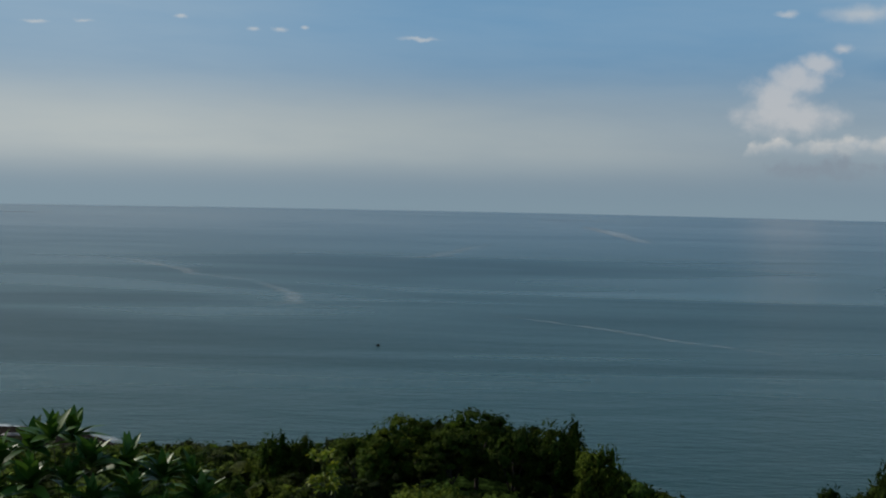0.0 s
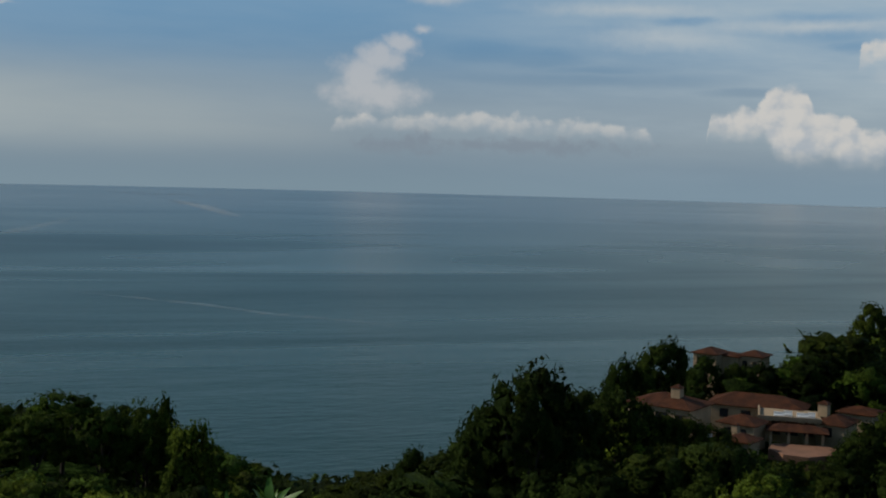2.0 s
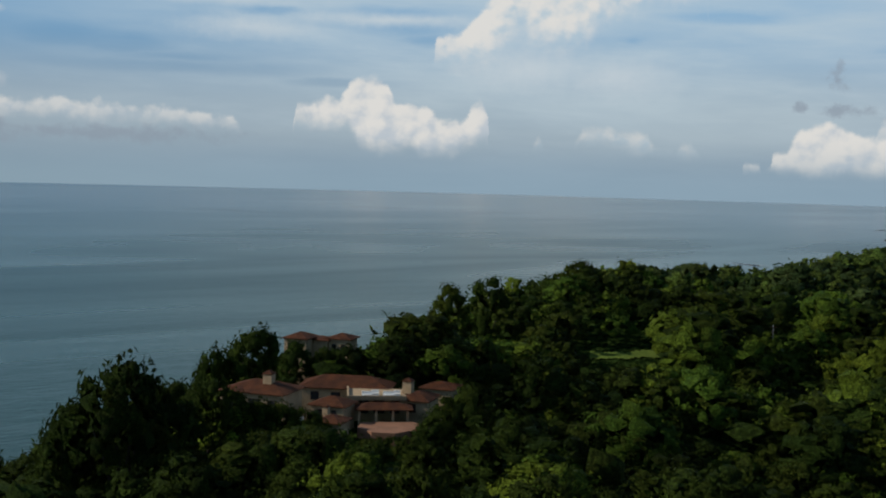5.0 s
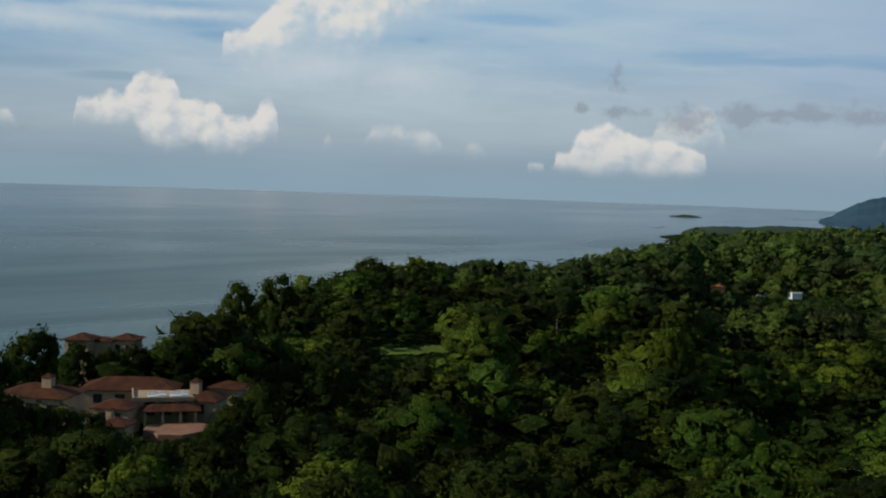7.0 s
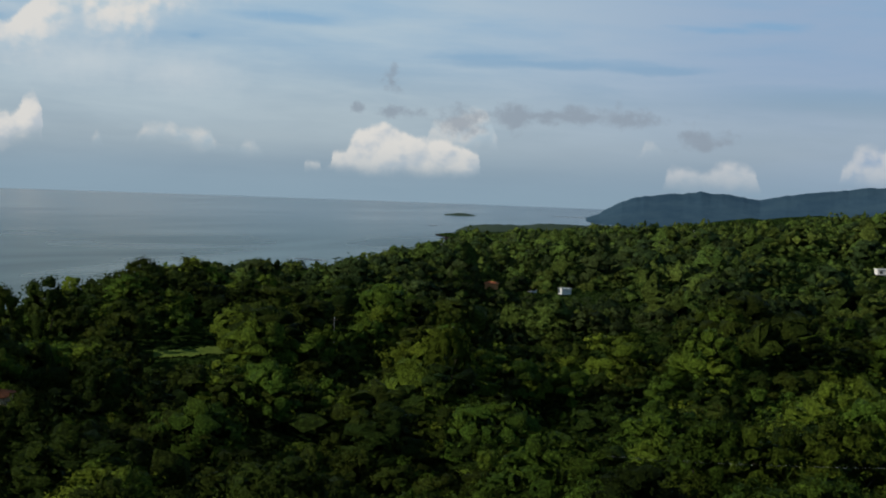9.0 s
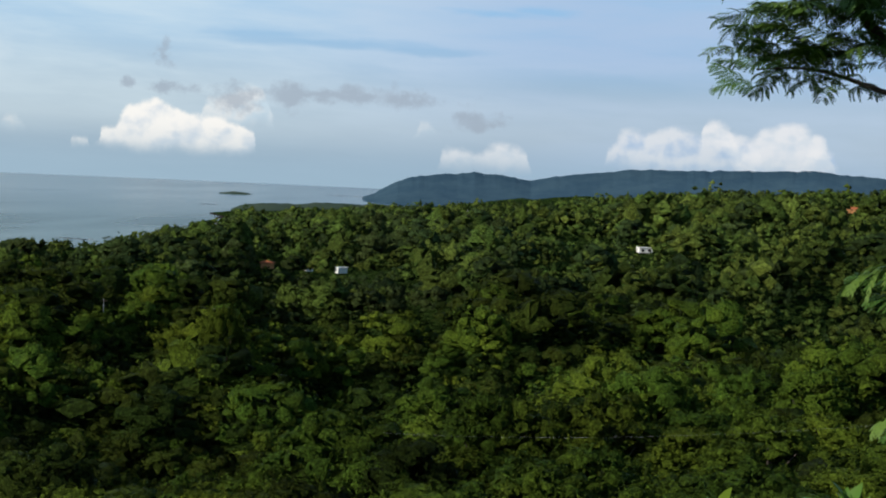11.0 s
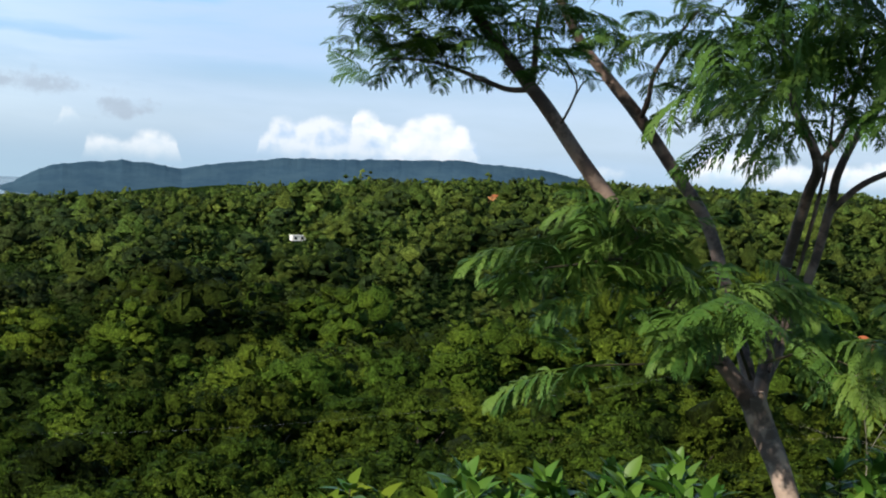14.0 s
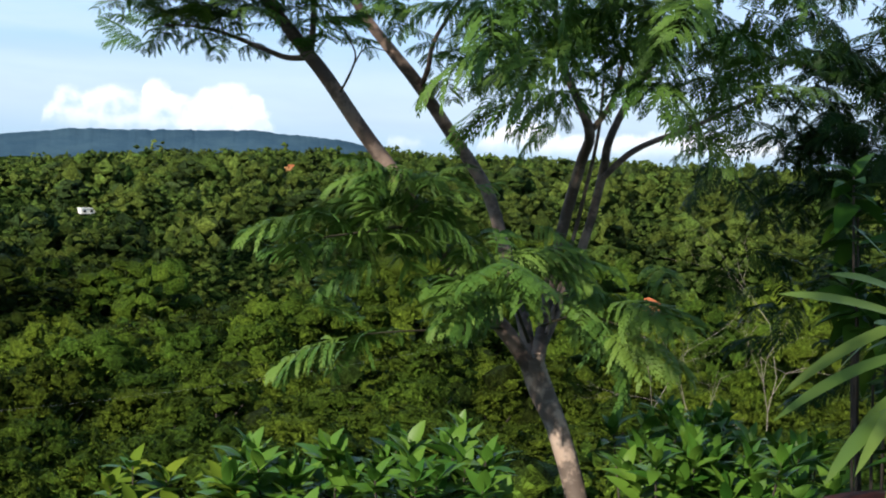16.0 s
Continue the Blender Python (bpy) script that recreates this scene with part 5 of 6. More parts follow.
def feather_tree(name_label, limbs, twigs, tufts, seed, root_at, mat, detail=True):
    """limbs, twigs: (path, radii); tufts: (place, count, heading or None, lift, size, spread)."""
    rng = np.random.default_rng(seed)
    root = new("feather_leaf_tree")
    root.matrix_basis = Matrix.Translation(root_at)
    back = root.matrix_basis.inverted()
    for i, (path, radii) in enumerate(limbs):
        p, r = smooth_path([back @ q for q in path], [(0.80 if i == 0 else 0.70) * q for q in radii])
        part("trunk" if i == 0 else "limb", tubes_mesh("limb", [(p, r)], BARK_LIMB_SHADED if i else BARK_PALE, 12), None, root)
    for path, radii in twigs:
        p, r = smooth_path([back @ q for q in path], [0.6 * q for q in radii], 3)
        part("twig", tubes_mesh("twig", [(p, r)], BARK_GREY_DARK, 6), None, root)
    shapes = [frond_mesh(rng, n, d, mat, teeth=7 if detail else 5) for n, d in ((13, 0.35), (14, 0.55), (12, 0.8), (13, 1.0), (14, 0.65))]
    plain = [frond_mesh(rng, 9, d, mat, teeth=2, width=0.05) for d in (0.3, 0.5, 0.7, 0.4, 0.6)]
    for place, count, heading, lift, size, spread in tufts:
        for i in range(count):
            h = rng.uniform(0, 360) if heading is None else heading + rng.normal(0, 38)
            at = back @ (place + Vector(rng.normal(0, spread, 3)))
            ob = part("frond", (plain if size > 0.6 else shapes)[int(rng.integers(0, 5))], None, root)
            ob.matrix_basis = place_along(at, h, lift + rng.normal(0, 14), rng.normal(0, 16), size * (0.78 if size > 0.6 else 0.68) * rng.uniform(0.75, 1.2))
    return tagged(root, name_label, "tree")


BARK_GREY_DARK = plain_material("dark_twig_bark", (0.055, 0.048, 0.028), (0.035, 0.030, 0.020), 0.85, 6.0)

TREE_LIMBS = [
    # trunk
    (stem_points([(101.9, -25, 5.0), (101.3, -18.5, 5.05), (100.8, -15.5, 5.1), (99.75, -12.5, 5.15), (98.9, -10.8, 5.2), (98.3, -9.3, 5.2)], 5.1), [0.070, 0.063, 0.059, 0.058, 0.068, 0.066]),
    # limb that leans furthest
    (stem_points([(98.6, -10.2, 5.2), (97.2, -8.3, 5.15), (95.5, -6.6, 5.1), (93.87, -4.4, 5.05), (92.74, -2.9, 5.0), (91.34, -0.9), (89.95, 0.85), (88.3, 3.08), (87.35, 4.2), (86.15, 5.6), (84.8, 7.2), (83.5, 9.5)], 5.0),
     [0.050, 0.050, 0.049, 0.047, 0.046, 0.046, 0.044, 0.042, 0.040, 0.036, 0.032, 0.024]),
    (stem_points([(98.4, -9.8, 5.25), (98.0, -8.0, 5.4), (97.3, -5.8, 5.6), (96.75, -4.1, 5.7), (95.84, -1.6, 5.75), (94.14, 0.8, 5.75), (92.47, 3.05, 5.7), (91.1, 4.6, 5.7), (89.6, 6.4, 5.7), (88.2, 9.0, 5.6)], 5.7),
     [0.044, 0.044, 0.043, 0.042, 0.042, 0.042, 0.041, 0.036, 0.032, 0.024]),
    (stem_points([(98.6, -9.6, 5.25), (98.9, -7.5, 5.4), (99.1, -5.5, 5.55), (99.5, -3.2, 5.6), (100.15, -0.25, 5.4), (100.5, 1.1, 5.2), (99.9, 2.6), (99.2, 4.0), (98.7, 6.2), (98.2, 9.0)], 5.1),
     [0.048, 0.043, 0.040, 0.038, 0.034, 0.032, 0.026, 0.022, 0.018, 0.012]),
    (stem_points([(98.7, -9.0, 5.3), (99.7, -6.4, 5.55), (100.65, -3.3, 5.6), (101.2, -0.5, 5.5), (101.4, 0.9, 5.4), (102.3, 3.0), (103.7, 5.3), (104.8, 8.0)], 5.4), [0.034, 0.031, 0.029, 0.028, 0.026, 0.022, 0.018, 0.012]),
    (stem_points([(99.0, -8.2, 5.3), (99.9, -4.2, 5.58), (100.45, -1.4, 5.5), (100.8, 0.6, 5.4), (100.95, 2.2, 5.3), (101.0, 4.8, 5.2)], 5.4), [0.014, 0.013, 0.012, 0.011, 0.010, 0.007]),
    # side branches
    (stem_points([(101.05, -1.0, 5.5), (102.2, 0.2), (103.24, 0.85), (105.2, 1.7), (106.9, 2.6), (109, 3.6)], 5.45), [0.022, 0.020, 0.018, 0.016, 0.014, 0.010]),
    (stem_points([(87.4, 4.0), (86.4, 3.95), (85.43, 4.25), (83.63, 4.85), (82.1, 5.1), (80.2, 5.0)], 5.0), [0.018, 0.016, 0.014, 0.011, 0.008, 0.004]),
    (stem_points([(87.5, 4.4), (87.55, 5.4), (87.55, 6.6), (87.9, 9.0)], 5.0), [0.020, 0.017, 0.015, 0.010]),
    (stem_points([(92.6, 2.9, 5.7), (92.9, 3.8), (93.1, 5.0), (94.0, 6.6), (95.0, 8.0)], 5.6), [0.020, 0.017, 0.014, 0.011, 0.008]),
    (stem_points([(100.5, 1.2, 5.2), (101.4, 2.6), (101.8, 4.4), (102.2, 7.0)], 5.1), [0.020, 0.016, 0.013, 0.009]),
]
TREE_TWIGS = [
    (stem_points([(94.5, 0.35, 5.7), (95.0, 1.2), (95.6, 1.75), (96.5, 2.2), (97.6, 2.6)], 5.6), [0.010, 0.008, 0.007, 0.005, 0.003]),
    (stem_points([(88.9, 2.5), (89.4, 3.6), (89.5, 4.4), (88.8, 5.6), (88.0, 7.0)], 4.95), [0.010, 0.008, 0.006, 0.005, 0.004]),
    (stem_points([(89.4, 3.6), (90.0, 4.6), (91.2, 4.4)], 4.95), [0.006, 0.005, 0.003]),
    (stem_points([(93.8, -4.4, 5.0), (92.2, -3.6, 4.8), (90.2, -3.9, 4.6), (88.4, -4.2, 4.5)], 4.8), [0.016, 0.012, 0.008, 0.004]),
    (stem_points([(91.4, -0.9, 5.0), (91.9, -1.6, 4.8), (92.6, -2.2, 4.6)], 4.8), [0.012, 0.009, 0.005]),
    (stem_points([(97.2, -8.0, 5.15), (95.0, -8.2, 4.9), (92.4, -8.4, 4.7), (90.6, -8.6, 4.6)], 4.8), [0.012, 0.009, 0.006, 0.003]),
    (stem_points([(98.2, -8.6, 5.1), (97.4, -6.8, 4.8), (97.0, -6.0, 4.6)], 4.8), [0.014, 0.010, 0.006]),
    (stem_points([(98.8, -7.8, 5.2), (100.6, -7.2, 5.0), (102.4, -7.6, 4.9)], 5.0), [0.012, 0.009, 0.005]),
    (stem_points([(104.6, 1.5), (104.4, 2.6), (104.0, 3.4)], 5.45), [0.007, 0.005, 0.003]),
]
# bearing, height, distance, fronds, heading (None: all round), lift, size, spread
TUFTS = [
    (86.2, 7.2, 4.9, 16, None, 18, 0.34, 0.11), (84.4, 7.0, 4.9, 16, -30, 16, 0.33, 0.10), (82.4, 6.7, 4.8, 14, -30, 12, 0.32, 0.09), (80.4, 6.6, 4.8, 9, -40, 8, 0.32, 0.07), (84.0, 5.9, 4.95, 7, -60, 10, 0.22, 0.05), (82.0, 5.8, 4.95, 6, -50, 10, 0.24, 0.05),
    (88.4, 7.4, 4.9, 10, None, 12, 0.34, 0.11), (89.6, 4.8, 5.0, 3, None, 10, 0.16, 0.03), (85.0, 8.4, 4.7, 10, None, 12, 0.38, 0.13), (88.4, 5.4, 5.1, 3, None, 0, 0.18, 0.03), (86.4, 5.6, 5.05, 5, -60, 6, 0.20, 0.04),
    (94.2, 6.9, 5.5, 14, None, 0, 0.40, 0.14), (95.4, 5.9, 5.5, 13, None, -10, 0.38, 0.12), (92.6, 7.4, 5.5, 8, None, 5, 0.38, 0.12), (97.0, 2.5, 5.5, 4, 90, -8, 0.30, 0.04), (93.4, 5.2, 5.6, 5, -70, -10, 0.32, 0.05),
    (98.4, 7.6, 3.9, 14, None, -2, 0.46, 0.18), (101.6, 7.6, 3.8, 14, None, -4, 0.46, 0.20), (104.6, 7.4, 3.8, 12, None, -4, 0.46, 0.18), (100.2, 6.2, 5.0, 12, None, 0, 0.36, 0.15),
    (102.4, 5.2, 5.2, 12, None, -4, 0.36, 0.14), (98.2, 5.0, 5.1, 9, None, -6, 0.34, 0.12), (98.9, 3.2, 5.1, 4, -80, -10, 0.28, 0.05), (104.8, 4.6, 5.4, 7, None, -8, 0.34, 0.10),
    (101.2, 4.2, 5.3, 6, None, -6, 0.30, 0.08), (98.6, 1.2, 5.2, 2, -90, -14, 0.24, 0.03),
    (81.4, 5.4, 4.95, 6, -40, 12, 0.24, 0.05), (83.0, 5.2, 4.95, 6, -30, 10, 0.22, 0.05), (84.8, 4.9, 4.95, 5, -20, 8, 0.20, 0.04), (80.2, 5.3, 4.9, 5, -60, 6, 0.26, 0.04),
    (96.6, 8.3, 3.7, 7, None, -6, 0.46, 0.14), (99.6, 8.5, 3.6, 7, None, -8, 0.46, 0.14), (103.0, 8.3, 3.6, 7, None, -8, 0.46, 0.14), (106.0, 8.0, 3.7, 7, None, -8, 0.46, 0.14), (108.4, 7.4, 3.8, 7, None, -8, 0.46, 0.14),
    (91.6, -1.4, 4.8, 9, None, 2, 0.42, 0.05), (92.6, -2.3, 4.6, 8, None, -4, 0.42, 0.06), (89.2, -3.6, 4.6, 10, -20, 0, 0.44, 0.08), (91.0, -3.6, 4.7, 8, -30, -6, 0.44, 0.08),
    (94.0, -3.6, 5.0, 7, None, -4, 0.42, 0.06), (90.8, -8.2, 4.7, 6, -30, -6, 0.42, 0.08), (96.9, -5.4, 4.6, 10, None, -6, 0.48, 0.06), (98.2, -5.2, 4.8, 8, 100, -4, 0.42, 0.06),
    (101.6, -7.0, 4.9, 8, 130, -10, 0.50, 0.07), (95.9, -6.6, 4.7, 6, -40, -14, 0.44, 0.05), (99.6, -6.2, 5.2, 6, None, -6, 0.36, 0.06),
]
# unseen fronds added over the lookout to shade the upper crown and limbs
SHADE_FRONDS = [(x, y, EYE + 2.05 + 0.22 * math.sin(3 * x + 5 * y)) for x in (2.4, 3.0, 3.6) for y in (-0.3, 0.3, 0.9, 1.5) if y < 1.2 or x > 2.4]
# more unseen fronds, added to shade the shrub behind the strap-leaved plant
SHADE_FRONDS += [(x, y, EYE + 2.1) for x in (0.3, 0.8) for y in (0.5, 1.05)]
# unseen limbs added to carry these fronds
TREE_LIMBS += [([near(83.9, 9.0, 5.0), near(79, 17, 4.4), Vector((3.1, 1.9, EYE + 2.0)), Vector((2.0, 2.0, EYE + 2.15))], [0.024, 0.022, 0.018, 0.010]),
               ([near(88.4, 8.8, 5.6), near(87, 17, 4.8), Vector((3.0, 0.4, EYE + 2.05)), Vector((1.9, 0.3, EYE + 2.15))], [0.022, 0.020, 0.016, 0.010])]
feather_tree("slender pale-barked tree with feathery green leaves beside the lookout", TREE_LIMBS, TREE_TWIGS,
             [(near(b, h, d), max(2, int(n * (1.5 if b < 90 and h > 0 else 1.25 if h > 5.8 else 0.42 if h > 1.0 else 1.4))), None if head is None else head + 94, lift + (9 if b < 88 and h > 0 else 0), size, spread) for b, h, d, n, head, lift, size, spread in TUFTS]
             + [(Vector(p), 15, None, 4, 0.66, 0.24) for p in SHADE_FRONDS], 11, near(101.9, -25, 5.0), LEAF_FEATHER)

# a second tree at the garden's edge, its shade painted in as darker leaflets
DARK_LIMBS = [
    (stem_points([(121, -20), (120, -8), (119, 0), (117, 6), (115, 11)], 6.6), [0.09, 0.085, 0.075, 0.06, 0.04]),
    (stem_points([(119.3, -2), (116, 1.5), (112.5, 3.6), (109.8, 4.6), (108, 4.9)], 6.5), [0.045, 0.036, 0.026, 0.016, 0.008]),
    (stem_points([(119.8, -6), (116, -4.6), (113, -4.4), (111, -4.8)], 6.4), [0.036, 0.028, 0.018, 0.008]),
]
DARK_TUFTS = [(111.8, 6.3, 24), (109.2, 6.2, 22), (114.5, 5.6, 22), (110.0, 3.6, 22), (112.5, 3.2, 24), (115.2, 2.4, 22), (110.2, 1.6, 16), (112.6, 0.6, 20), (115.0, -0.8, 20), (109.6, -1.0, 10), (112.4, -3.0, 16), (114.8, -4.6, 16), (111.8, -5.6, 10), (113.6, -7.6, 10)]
feather_tree("shaded feathery-leaved tree at the garden's edge", DARK_LIMBS, [], [(near(b, h, 6.3), n, None, -8, 0.44, 0.22) for b, h, n in DARK_TUFTS], 12, near(121, -20, 6.6), LEAF_FEATHER_SHADED, False)


# ---- shrubs, strap plant, dead trees ----
def broad_leaf(length, width, fold, bend, name="leaf"):
    """A pointed oval leaf along +x with a folded midrib."""
    verts, faces = [], []
    n = 6
    for i in range(n + 1):
        s = i / n
        w = width * math.sin(math.pi * min(1, 0.04 + s * 0.96) ** 0.75) ** 0.8 * (1.0 if s < 0.98 else 0.05)
        z = -bend * s * s * length
        verts += [(s * length, -w, z + fold * w), (s * length, 0, z), (s * length, w, z + fold * w)]
    for i in range(n):
        for j in range(2):
            a = i * 3 + j
            faces.append((a, a + 3, a + 4, a + 1))
    return mesh_of(name, verts, faces, None, True)


def shrub(label, place, heads, mats, seed, length, width, per=13, stem=0.5, lift=35, category="shrub"):
    """A shrub of leaf rosettes; heads are offsets of the rosettes from the place, in metres."""
    rng = np.random.default_rng(seed)
    root = new("shrub")
    root.matrix_basis = Matrix.Translation(place)
    shapes = [[broad_leaf(length, width, f, b) for f, b in ((0.25, 0.15), (0.4, 0.35), (0.15, 0.5))] for mat in mats]
    for row, mat in zip(shapes, mats):
        for me in row:
            me.materials.append(mat)
    stems = []
    foot = Vector((0, 0, -stem - 0.6))
    for h in heads:
        h = Vector(h)
        stems.append(([foot + h * 0.25, foot * 0.4 + h * 0.8, h], [0.006, 0.005, 0.0035]))
        for i in range(per):
            row = shapes[int(rng.integers(0, len(mats)))]
            t = i / per
            ob = part("leaf", row[int(rng.integers(0, 3))], None, root)
            ob.matrix_basis = place_along(h + Vector((0, 0, -0.10 * t * rng.uniform(0.5, 1.5))), i * 137.5 + rng.normal(0, 12), lift + 42 * (1 - t) - 30 * t + rng.normal(0, 9), rng.normal(0, 15), rng.uniform(0.7, 1.15) * (0.75 + 0.3 * t))
    part("stem", tubes_mesh("stem", stems, BARK_GREY, 6), None, root)
    return tagged(root, label, category, "garden shrubs")


def heads_in(seed, n, wide, deep, tall):
    rng = np.random.default_rng(seed)
    return [(rng.uniform(-wide, wide), rng.uniform(-deep, deep), rng.uniform(-tall, tall)) for _ in range(n)]


# broad-leaved shrubs along the lookout's edge
shrub("low shrub with broad rounded bright green leaves", near(93.8, -14.8, 4.6), heads_in(21, 30, 0.5, 0.27, 0.09), [LEAF_BROAD, LEAF_BROAD, LEAF_BROAD_DARK_SHADED], 31, 0.135, 0.034)
shrub("leafy shrub with upright glossy green leaves", near(88.6, -15.0, 4.8), heads_in(22, 14, 0.40, 0.4, 0.05), [LEAF_BROAD], 32, 0.17, 0.040)
shrub("dense shrub with whorls of narrow dark green leaves", near(105.9, -13.2, 5.2), heads_in(23, 38, 0.5, 0.29, 0.12), [LEAF_BROAD, LEAF_BROAD, LEAF_BROAD_DARK_SHADED], 33, 0.155, 0.034)
shrub("spreading shrub with whorled glossy green leaves", near(109.4, -13.9, 5.3), heads_in(24, 28, 0.45, 0.4, 0.10), [LEAF_BROAD, LEAF_BROAD, LEAF_BROAD_DARK_SHADED], 34, 0.155, 0.034)
shrub("pale green shrub with drooping young leaves", near(86.6, -15.3, 5.0), heads_in(25, 13, 0.5, 0.35, 0.06), [LEAF_BROAD, LEAF_LIGHT], 35, 0.15, 0.042, lift=15)
shrub("low leafy shrub at the slope's edge", near(81.0, -16.3, 5.2), heads_in(26, 10, 0.5, 0.35, 0.05), [LEAF_BROAD, LEAF_LIGHT], 36, 0.16, 0.040, lift=25)
shrub("dense shaded shrub with dark glossy leaves behind the strap-leaved plant", near(115.9, -6.6, 3.7), heads_in(29, 40, 0.3, 0.17, 0.42), [LEAF_BROAD_DARK_SHADED], 40, 0.15, 0.032, per=12, stem=0.9, lift=5)
# tall shrub over the sea side
P0 = Vector((0, REACH, 0)) + Vector((math.sin(radians(-15.5)) * 12.0, math.cos(radians(-15.5)) * 12.0, 0))
P0.z = EYE - 12.0 * math.tan(radians(12.75))
shrub("tall shrub with whorls of long glossy dark leaves above the shore", P0,
      [(-0.95, 0, 0.05), (-0.45, 0, 0.30), (-0.35, 0.3, 0.26), (-0.05, -0.1, 0.10), (0.25, 0.1, 0.02), (0.6, 0, -0.06), (0.85, 0.1, -0.12), (-0.7, 0.2, 0.16), (-0.2, -0.3, -0.1), (0.4, -0.3, -0.2), (1.0, -0.1, -0.28), (-0.9, -0.3, -0.2), (-0.55, -0.3, -0.05), (0.05, -0.4, -0.22), (0.7, -0.4, -0.34)],
      [LEAF_BROAD_DARK_SHADED, LEAF_BROAD], 37, 0.33, 0.060, per=24, stem=1.2, lift=48)
# yellow young shrub
P1 = Vector((math.sin(radians(-5.25)) * 38, math.cos(radians(-5.25)) * 38, EYE - 38 * math.tan(radians(13.0))))
shrub("slender yellow-green shrub catching the light", P1, heads_in(27, 22, 0.40, 0.3, 0.62), [LEAF_YELLOW], 38, 0.21, 0.055, per=13, stem=6.0, lift=10)
P2 = Vector((math.sin(radians(10.2)) * 9, math.cos(radians(10.2)) * 9, EYE - 9 * math.tan(radians(15.9))))
shrub("grey-green shrub with upright pointed leaves below the lookout", P2, heads_in(28, 7, 0.35, 0.3, 0.08), [LEAF_BROAD], 39, 0.34, 0.05, per=12, stem=1.0)


def strap_plant():
    root = new("strap_leaf_plant")
    foot = near(117.6, -14.6, 2.7)
    root.matrix_basis = Matrix.Translation(foot)
    rng = np.random.default_rng(41)

    def strap(a, b, arch, width):
        """A strap leaf from a to b, arching up between; folded along its midrib."""
        verts, faces, n = [], [], 12
        flat = (b - a).cross(Vector((0, 0, 1))).normalized()
        for i in range(n + 1):
            s = i / n
            w = width * min(1.0, 0.45 + 1.3 * s) * (1 - max(0, s - 0.72) / 0.28) ** 0.55 + 0.0008
            mid = a.lerp(b, s) + Vector((0, 0, arch * 2.4 * s * (1 - s)))
            tip = flat * w * 0.75 + Vector((0, 0, w * 0.65))
            verts += [mid - tip, mid + Vector((0, 0, -w * 0.25)), mid + tip]
        for i in range(n):
            for j in range(2):
                q = i * 3 + j
                faces.append((q, q + 3, q + 4, q + 1))
        return mesh_of("leaf", [v[:] for v in verts], faces, LEAF_STRAP, True)

    heart = near(116.4, -7.0, 2.75)
    # tips: bearing, height, distance, arch, half width
    tips = [(112.3, -2.35, 2.5, 0.03, 0.011), (111.5, -4.6, 2.55, 0.05, 0.014), (109.35, -5.65, 2.5, 0.04, 0.015), (109.75, -10.2, 2.45, 0.07, 0.015), (109.55, -11.3, 2.4, 0.06, 0.014), (111.9, -13.9, 2.3, 0.10, 0.019),
            (113.2, -13.3, 2.35, 0.10, 0.017), (112.8, -12.0, 2.6, 0.08, 0.014), (112.0, -9.0, 2.9, 0.06, 0.013), (113.5, -6.6, 2.4, 0.04, 0.014), (114.5, -15.0, 2.3, 0.08, 0.016), (113.2, -7.9, 2.9, 0.05, 0.012)]
    tips = [(tb, te, td, arch, width * 0.8) for tb, te, td, arch, width in tips]
    tips += [(116.4 + 5.5 * math.cos(a_), -6.0 + 7 * math.sin(a_), 2.75 + 0.25 * math.sin(3 * a_), 0.05, 0.014) for a_ in np.linspace(-1.4, 1.5, 12)]
    for tb, te, td, arch, width in tips:
        a_ = heart + Vector((rng.normal(0, 0.01), rng.normal(0, 0.01), rng.uniform(-0.10, 0.10) + 0.35 * (te + 8) * 0.04)) - foot
        part("leaf", strap(a_, near(tb, te, td) - foot, arch, width), None, root)
    part("stem", tubes_mesh("stem", [([(0, 0, -0.3), (0.01, 0, 0), heart - foot + Vector((0, 0, 0.15))], [0.014, 0.012, 0.01])], BARK_GREY, 8), None, root)
    tagged(root, "green plant with long arching strap leaves by the lookout", "plant")
    pot = new("plant_pot")
    pot.matrix_basis = Matrix.Translation(foot + Vector((0, 0, -0.02)))
    prof = [(0.0, -1.05), (0.19, -1.05), (0.25, -0.12), (0.30, -0.10), (0.30, 0.0), (0.265, 0.0), (0.25, -0.06), (0.0, -0.06)]
    verts, faces, n = [], [], 28
    for r, z in prof:
        verts += [(r * math.cos(2 * math.pi * i / n), r * math.sin(2 * math.pi * i / n), z) for i in range(n)]
    for k_ in range(len(prof) - 1):
        faces += [(k_ * n + i, k_ * n + (i + 1) % n, (k_ + 1) * n + (i + 1) % n, (k_ + 1) * n + i) for i in range(n)]
    part("body", mesh_of("body", verts, faces, CLAY, True), None, pot)
    tagged(pot, "dark red clay pot under the strap-leaved plant", "pot")


strap_plant()


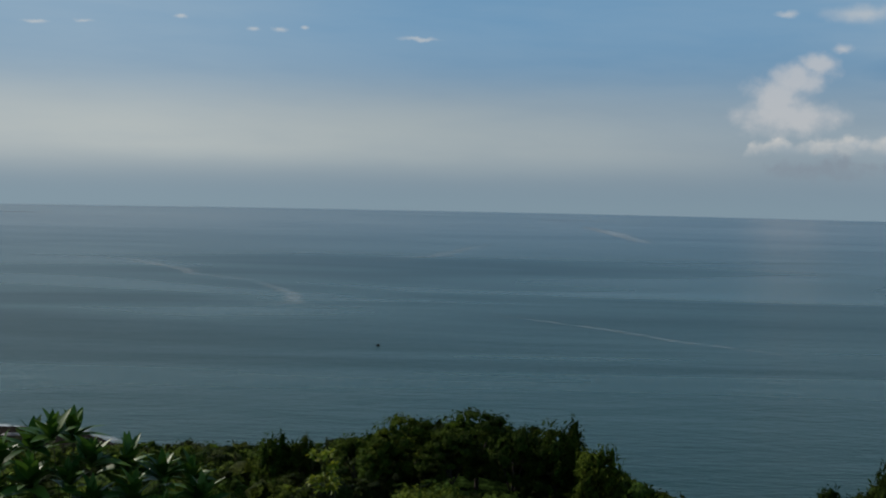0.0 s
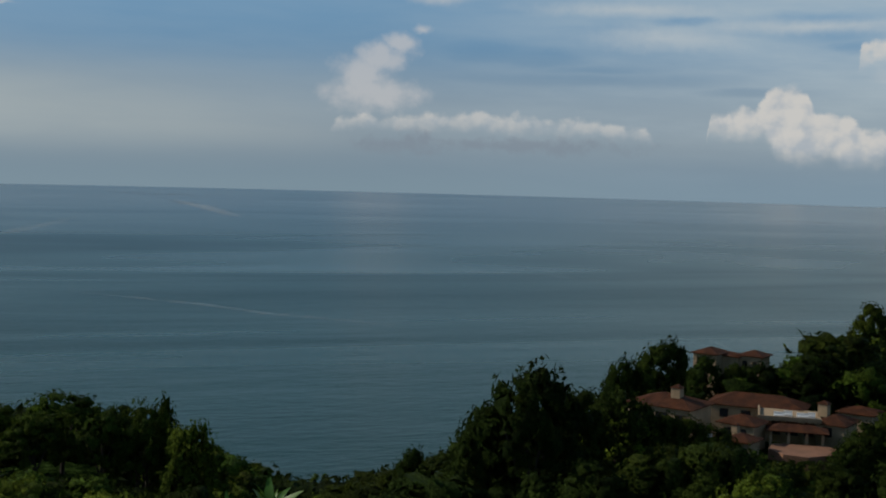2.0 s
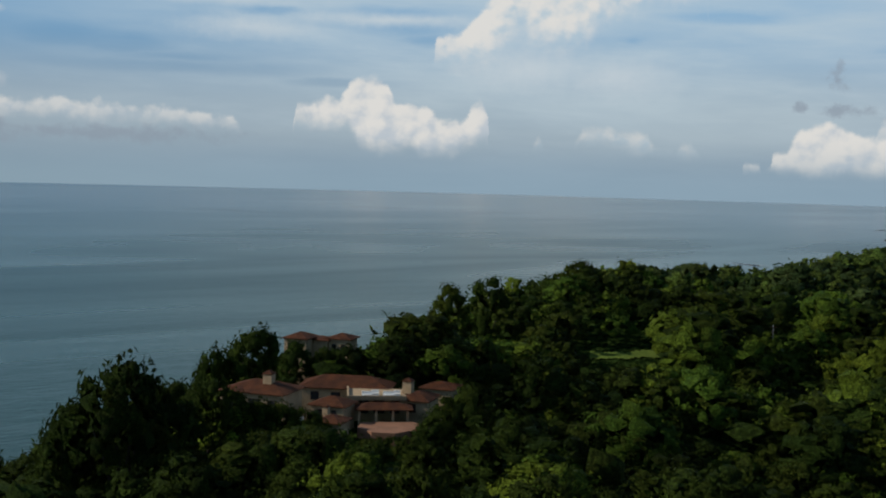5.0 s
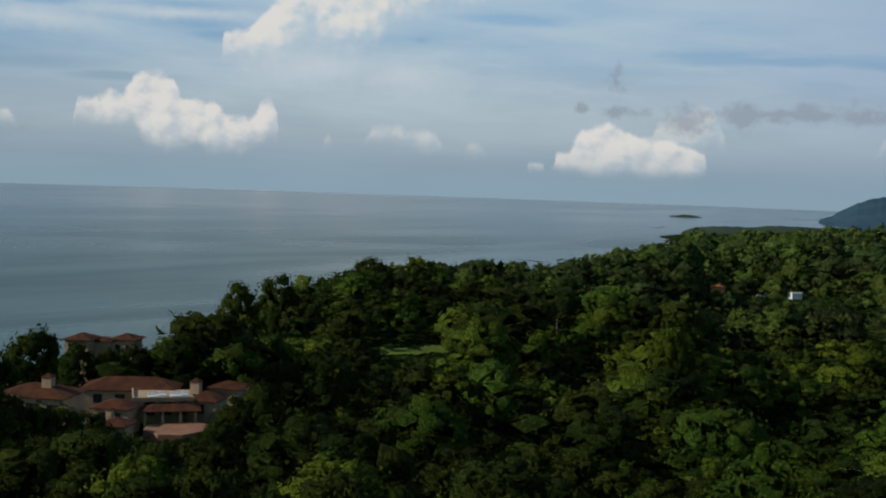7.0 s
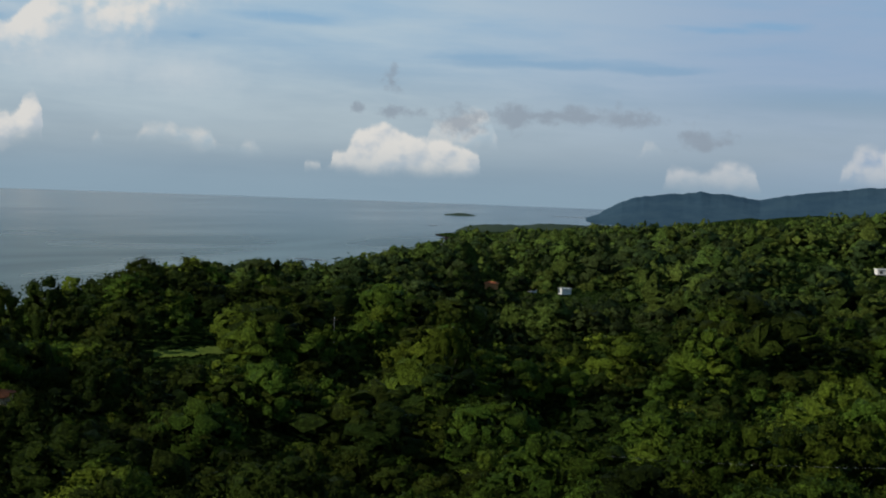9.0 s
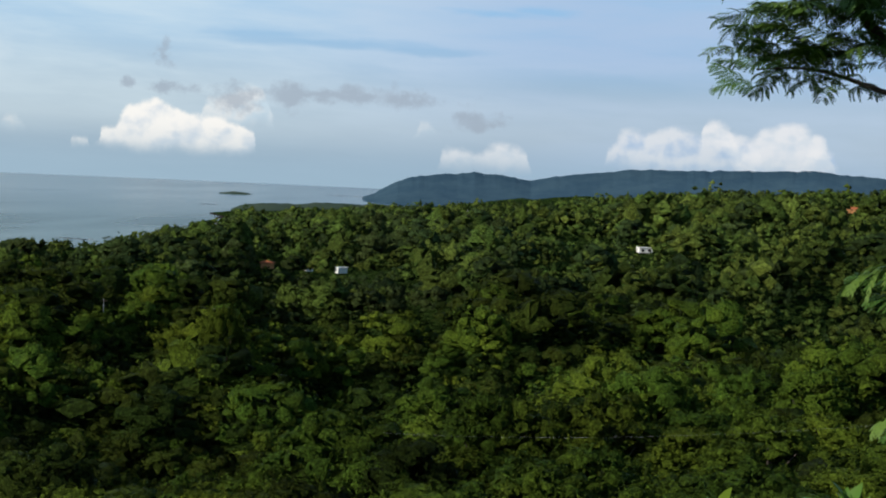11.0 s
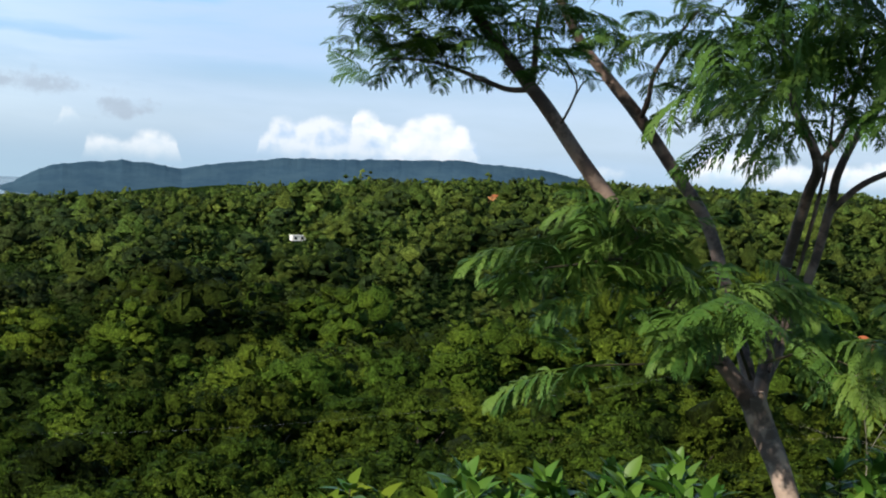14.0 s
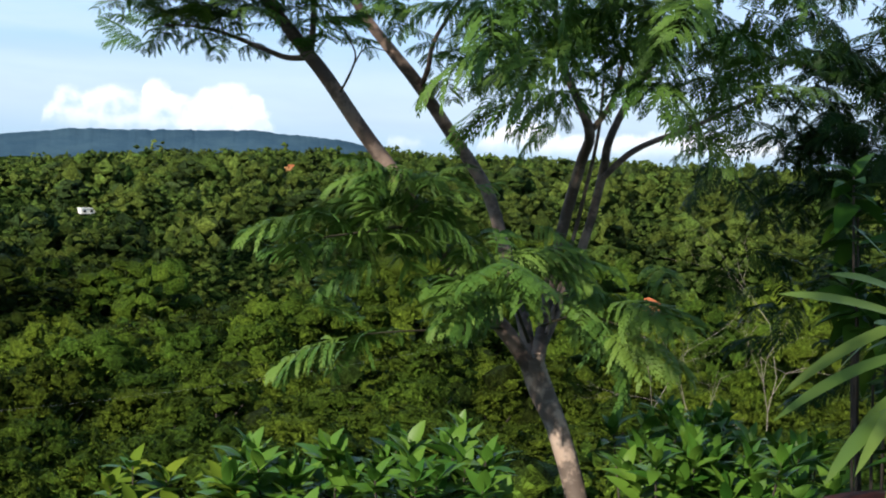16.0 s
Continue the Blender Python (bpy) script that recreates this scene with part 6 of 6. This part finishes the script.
def bare_tree(label, place, height, seed, lean=0.0):
    """A dead tree: forked bleached stems."""
    rng = np.random.default_rng(seed)
    root = new("bare_tree")
    root.matrix_basis = Matrix.Translation(place)
    stems = []

    def grow(p, d, length, r, level):
        mid = p + d * length * 0.5 + Vector(rng.normal(0, 0.06 * length, 3))
        end = p + d * length + Vector(rng.normal(0, 0.08 * length, 3))
        stems.append(([p, mid, end], [r, r * 0.8, r * 0.55]))
        if level:
            for _ in range(2 + (rng.random() < 0.5)):
                turn = Vector(rng.normal(0, 0.55, 3))
                nd = (d + turn + Vector((0, 0, 0.15))).normalized()
                grow(end if rng.random() < 0.7 else mid, nd, length * rng.uniform(0.5, 0.8), r * 0.55, level - 1)
    grow(Vector((0, 0, -4.0)), Vector((lean, 0, 1)).normalized(), height * 0.45 + 4.0, height * 0.011, 4)
    part("trunk", tubes_mesh("trunk", stems, DEAD_WOOD, 6), None, root)
    return tagged(root, label, "tree", "bare trees")


for b, e, d, h, s in ((106.9, -13.2, 52, 3.2, 51), (104.2, -12.6, 56, 2.2, 52), (109.5, -12.4, 56, 2.6, 57)):
    bare_tree("bleached dead tree with bare forked branches", near(b, e, d), h, s)
bare_tree("pale forked tree standing out of the woods", spot(58.3, -8.7, 330), 7.5, 62)


def utility_pole(b, e, d, h):
    root = new("utility_pole")
    root.matrix_basis = Matrix.Translation(spot(b, e, d)) @ Matrix.Rotation(radians(-b), 4, "Z")
    part("post", tubes_mesh("post", [([(0, 0, -16), (0, 0, h)], [0.12, 0.08])], METAL_GREY, 8), None, root)
    box_part("crossarm", (-0.9, 0.9, -0.08, 0.08, h - 0.7, h - 0.5), TIMBER, root)
    tagged(root, "grey utility pole rising out of the trees", "pole", "utility poles")


utility_pole(53.1, -7.0, 345, 2.2)
utility_pole(89.05, -2.1, 800, 6.0)


def wire(points, label):
    root = new("power_line")
    part("cable", tubes_mesh("cable", [([Vector(p) for p in points], [0.003] * len(points))], METAL_GREY, 5), None, root)
    tagged(root, label, "cable")


def sagging(a, b, sag, n=24):
    return [a.lerp(b, i / n) - Vector((0, 0, sag * 4 * (i / n) * (1 - i / n))) for i in range(n + 1)]


wire(sagging(spot(66.0, -12.4, 110), spot(96.0, -8.6, 105), 1.2), "thin sagging power line over the valley woods")

# a small boat far out
boat = new("boat")
boat.matrix_basis = Matrix.Translation((math.sin(radians(-2.9)) * 762, math.cos(radians(-2.9)) * 762, 0.1)) @ Matrix.Diagonal((0.6, 0.6, 0.6, 1))
bm = bmesh.new()
hull = [(-2.6, 0, 0.9), (-2.2, -0.8, 0.75), (1.4, -0.85, 0.7), (2.4, -0.5, 0.75), (2.4, 0.5, 0.75), (1.4, 0.85, 0.7), (-2.2, 0.8, 0.75)]
top = [bm.verts.new(p) for p in hull]
keel = [bm.verts.new((x * 0.8, y * 0.5, -0.2)) for x, y, z in hull]
bm.faces.new(top), bm.faces.new(keel[::-1])
for i in range(len(hull)):
    bm.faces.new((top[i], keel[i], keel[(i + 1) % len(hull)], top[(i + 1) % len(hull)]))
bmesh.ops.recalc_face_normals(bm, faces=bm.faces)
part("hull", bm, TIMBER, boat)
box_part("cabin", (-0.4, 1.2, -0.5, 0.5, 0.7, 1.7), TIMBER, boat)
tagged(boat, "small dark fishing boat far out on the sea", "boat")


def shore_rock(b, e, size, seed):
    rng = np.random.default_rng(seed)
    r = EYE / math.tan(radians(-e))
    bm = bmesh.new()
    bmesh.ops.create_icosphere(bm, subdivisions=3, radius=1)
    for v in bm.verts:
        v.co *= 1 + 0.5 * noise.noise(v.co * 1.3 + Vector((seed, 0, 0)))
        v.co.z *= 0.35
    ob = part("rock", bm, ROCK)
    ob.matrix_basis = Matrix.Translation((r * math.sin(radians(b)), r * math.cos(radians(b)), 0)) @ Matrix.Diagonal((size, size * 0.7, size * 0.6, 1))
    tagged(ob, "dark wet rock in the surf", "rock", "shore rocks")


ROCK = plain_material("wet_rock", (0.035, 0.03, 0.028), (0.06, 0.05, 0.045), 0.5, 0.6, bump=0.6, bump_scale=3)
shore_rock(-19.3, -11.35, 7, 1)
shore_rock(-20.6, -11.2, 5, 2)
shore_rock(-17.9, -11.5, 4, 3)
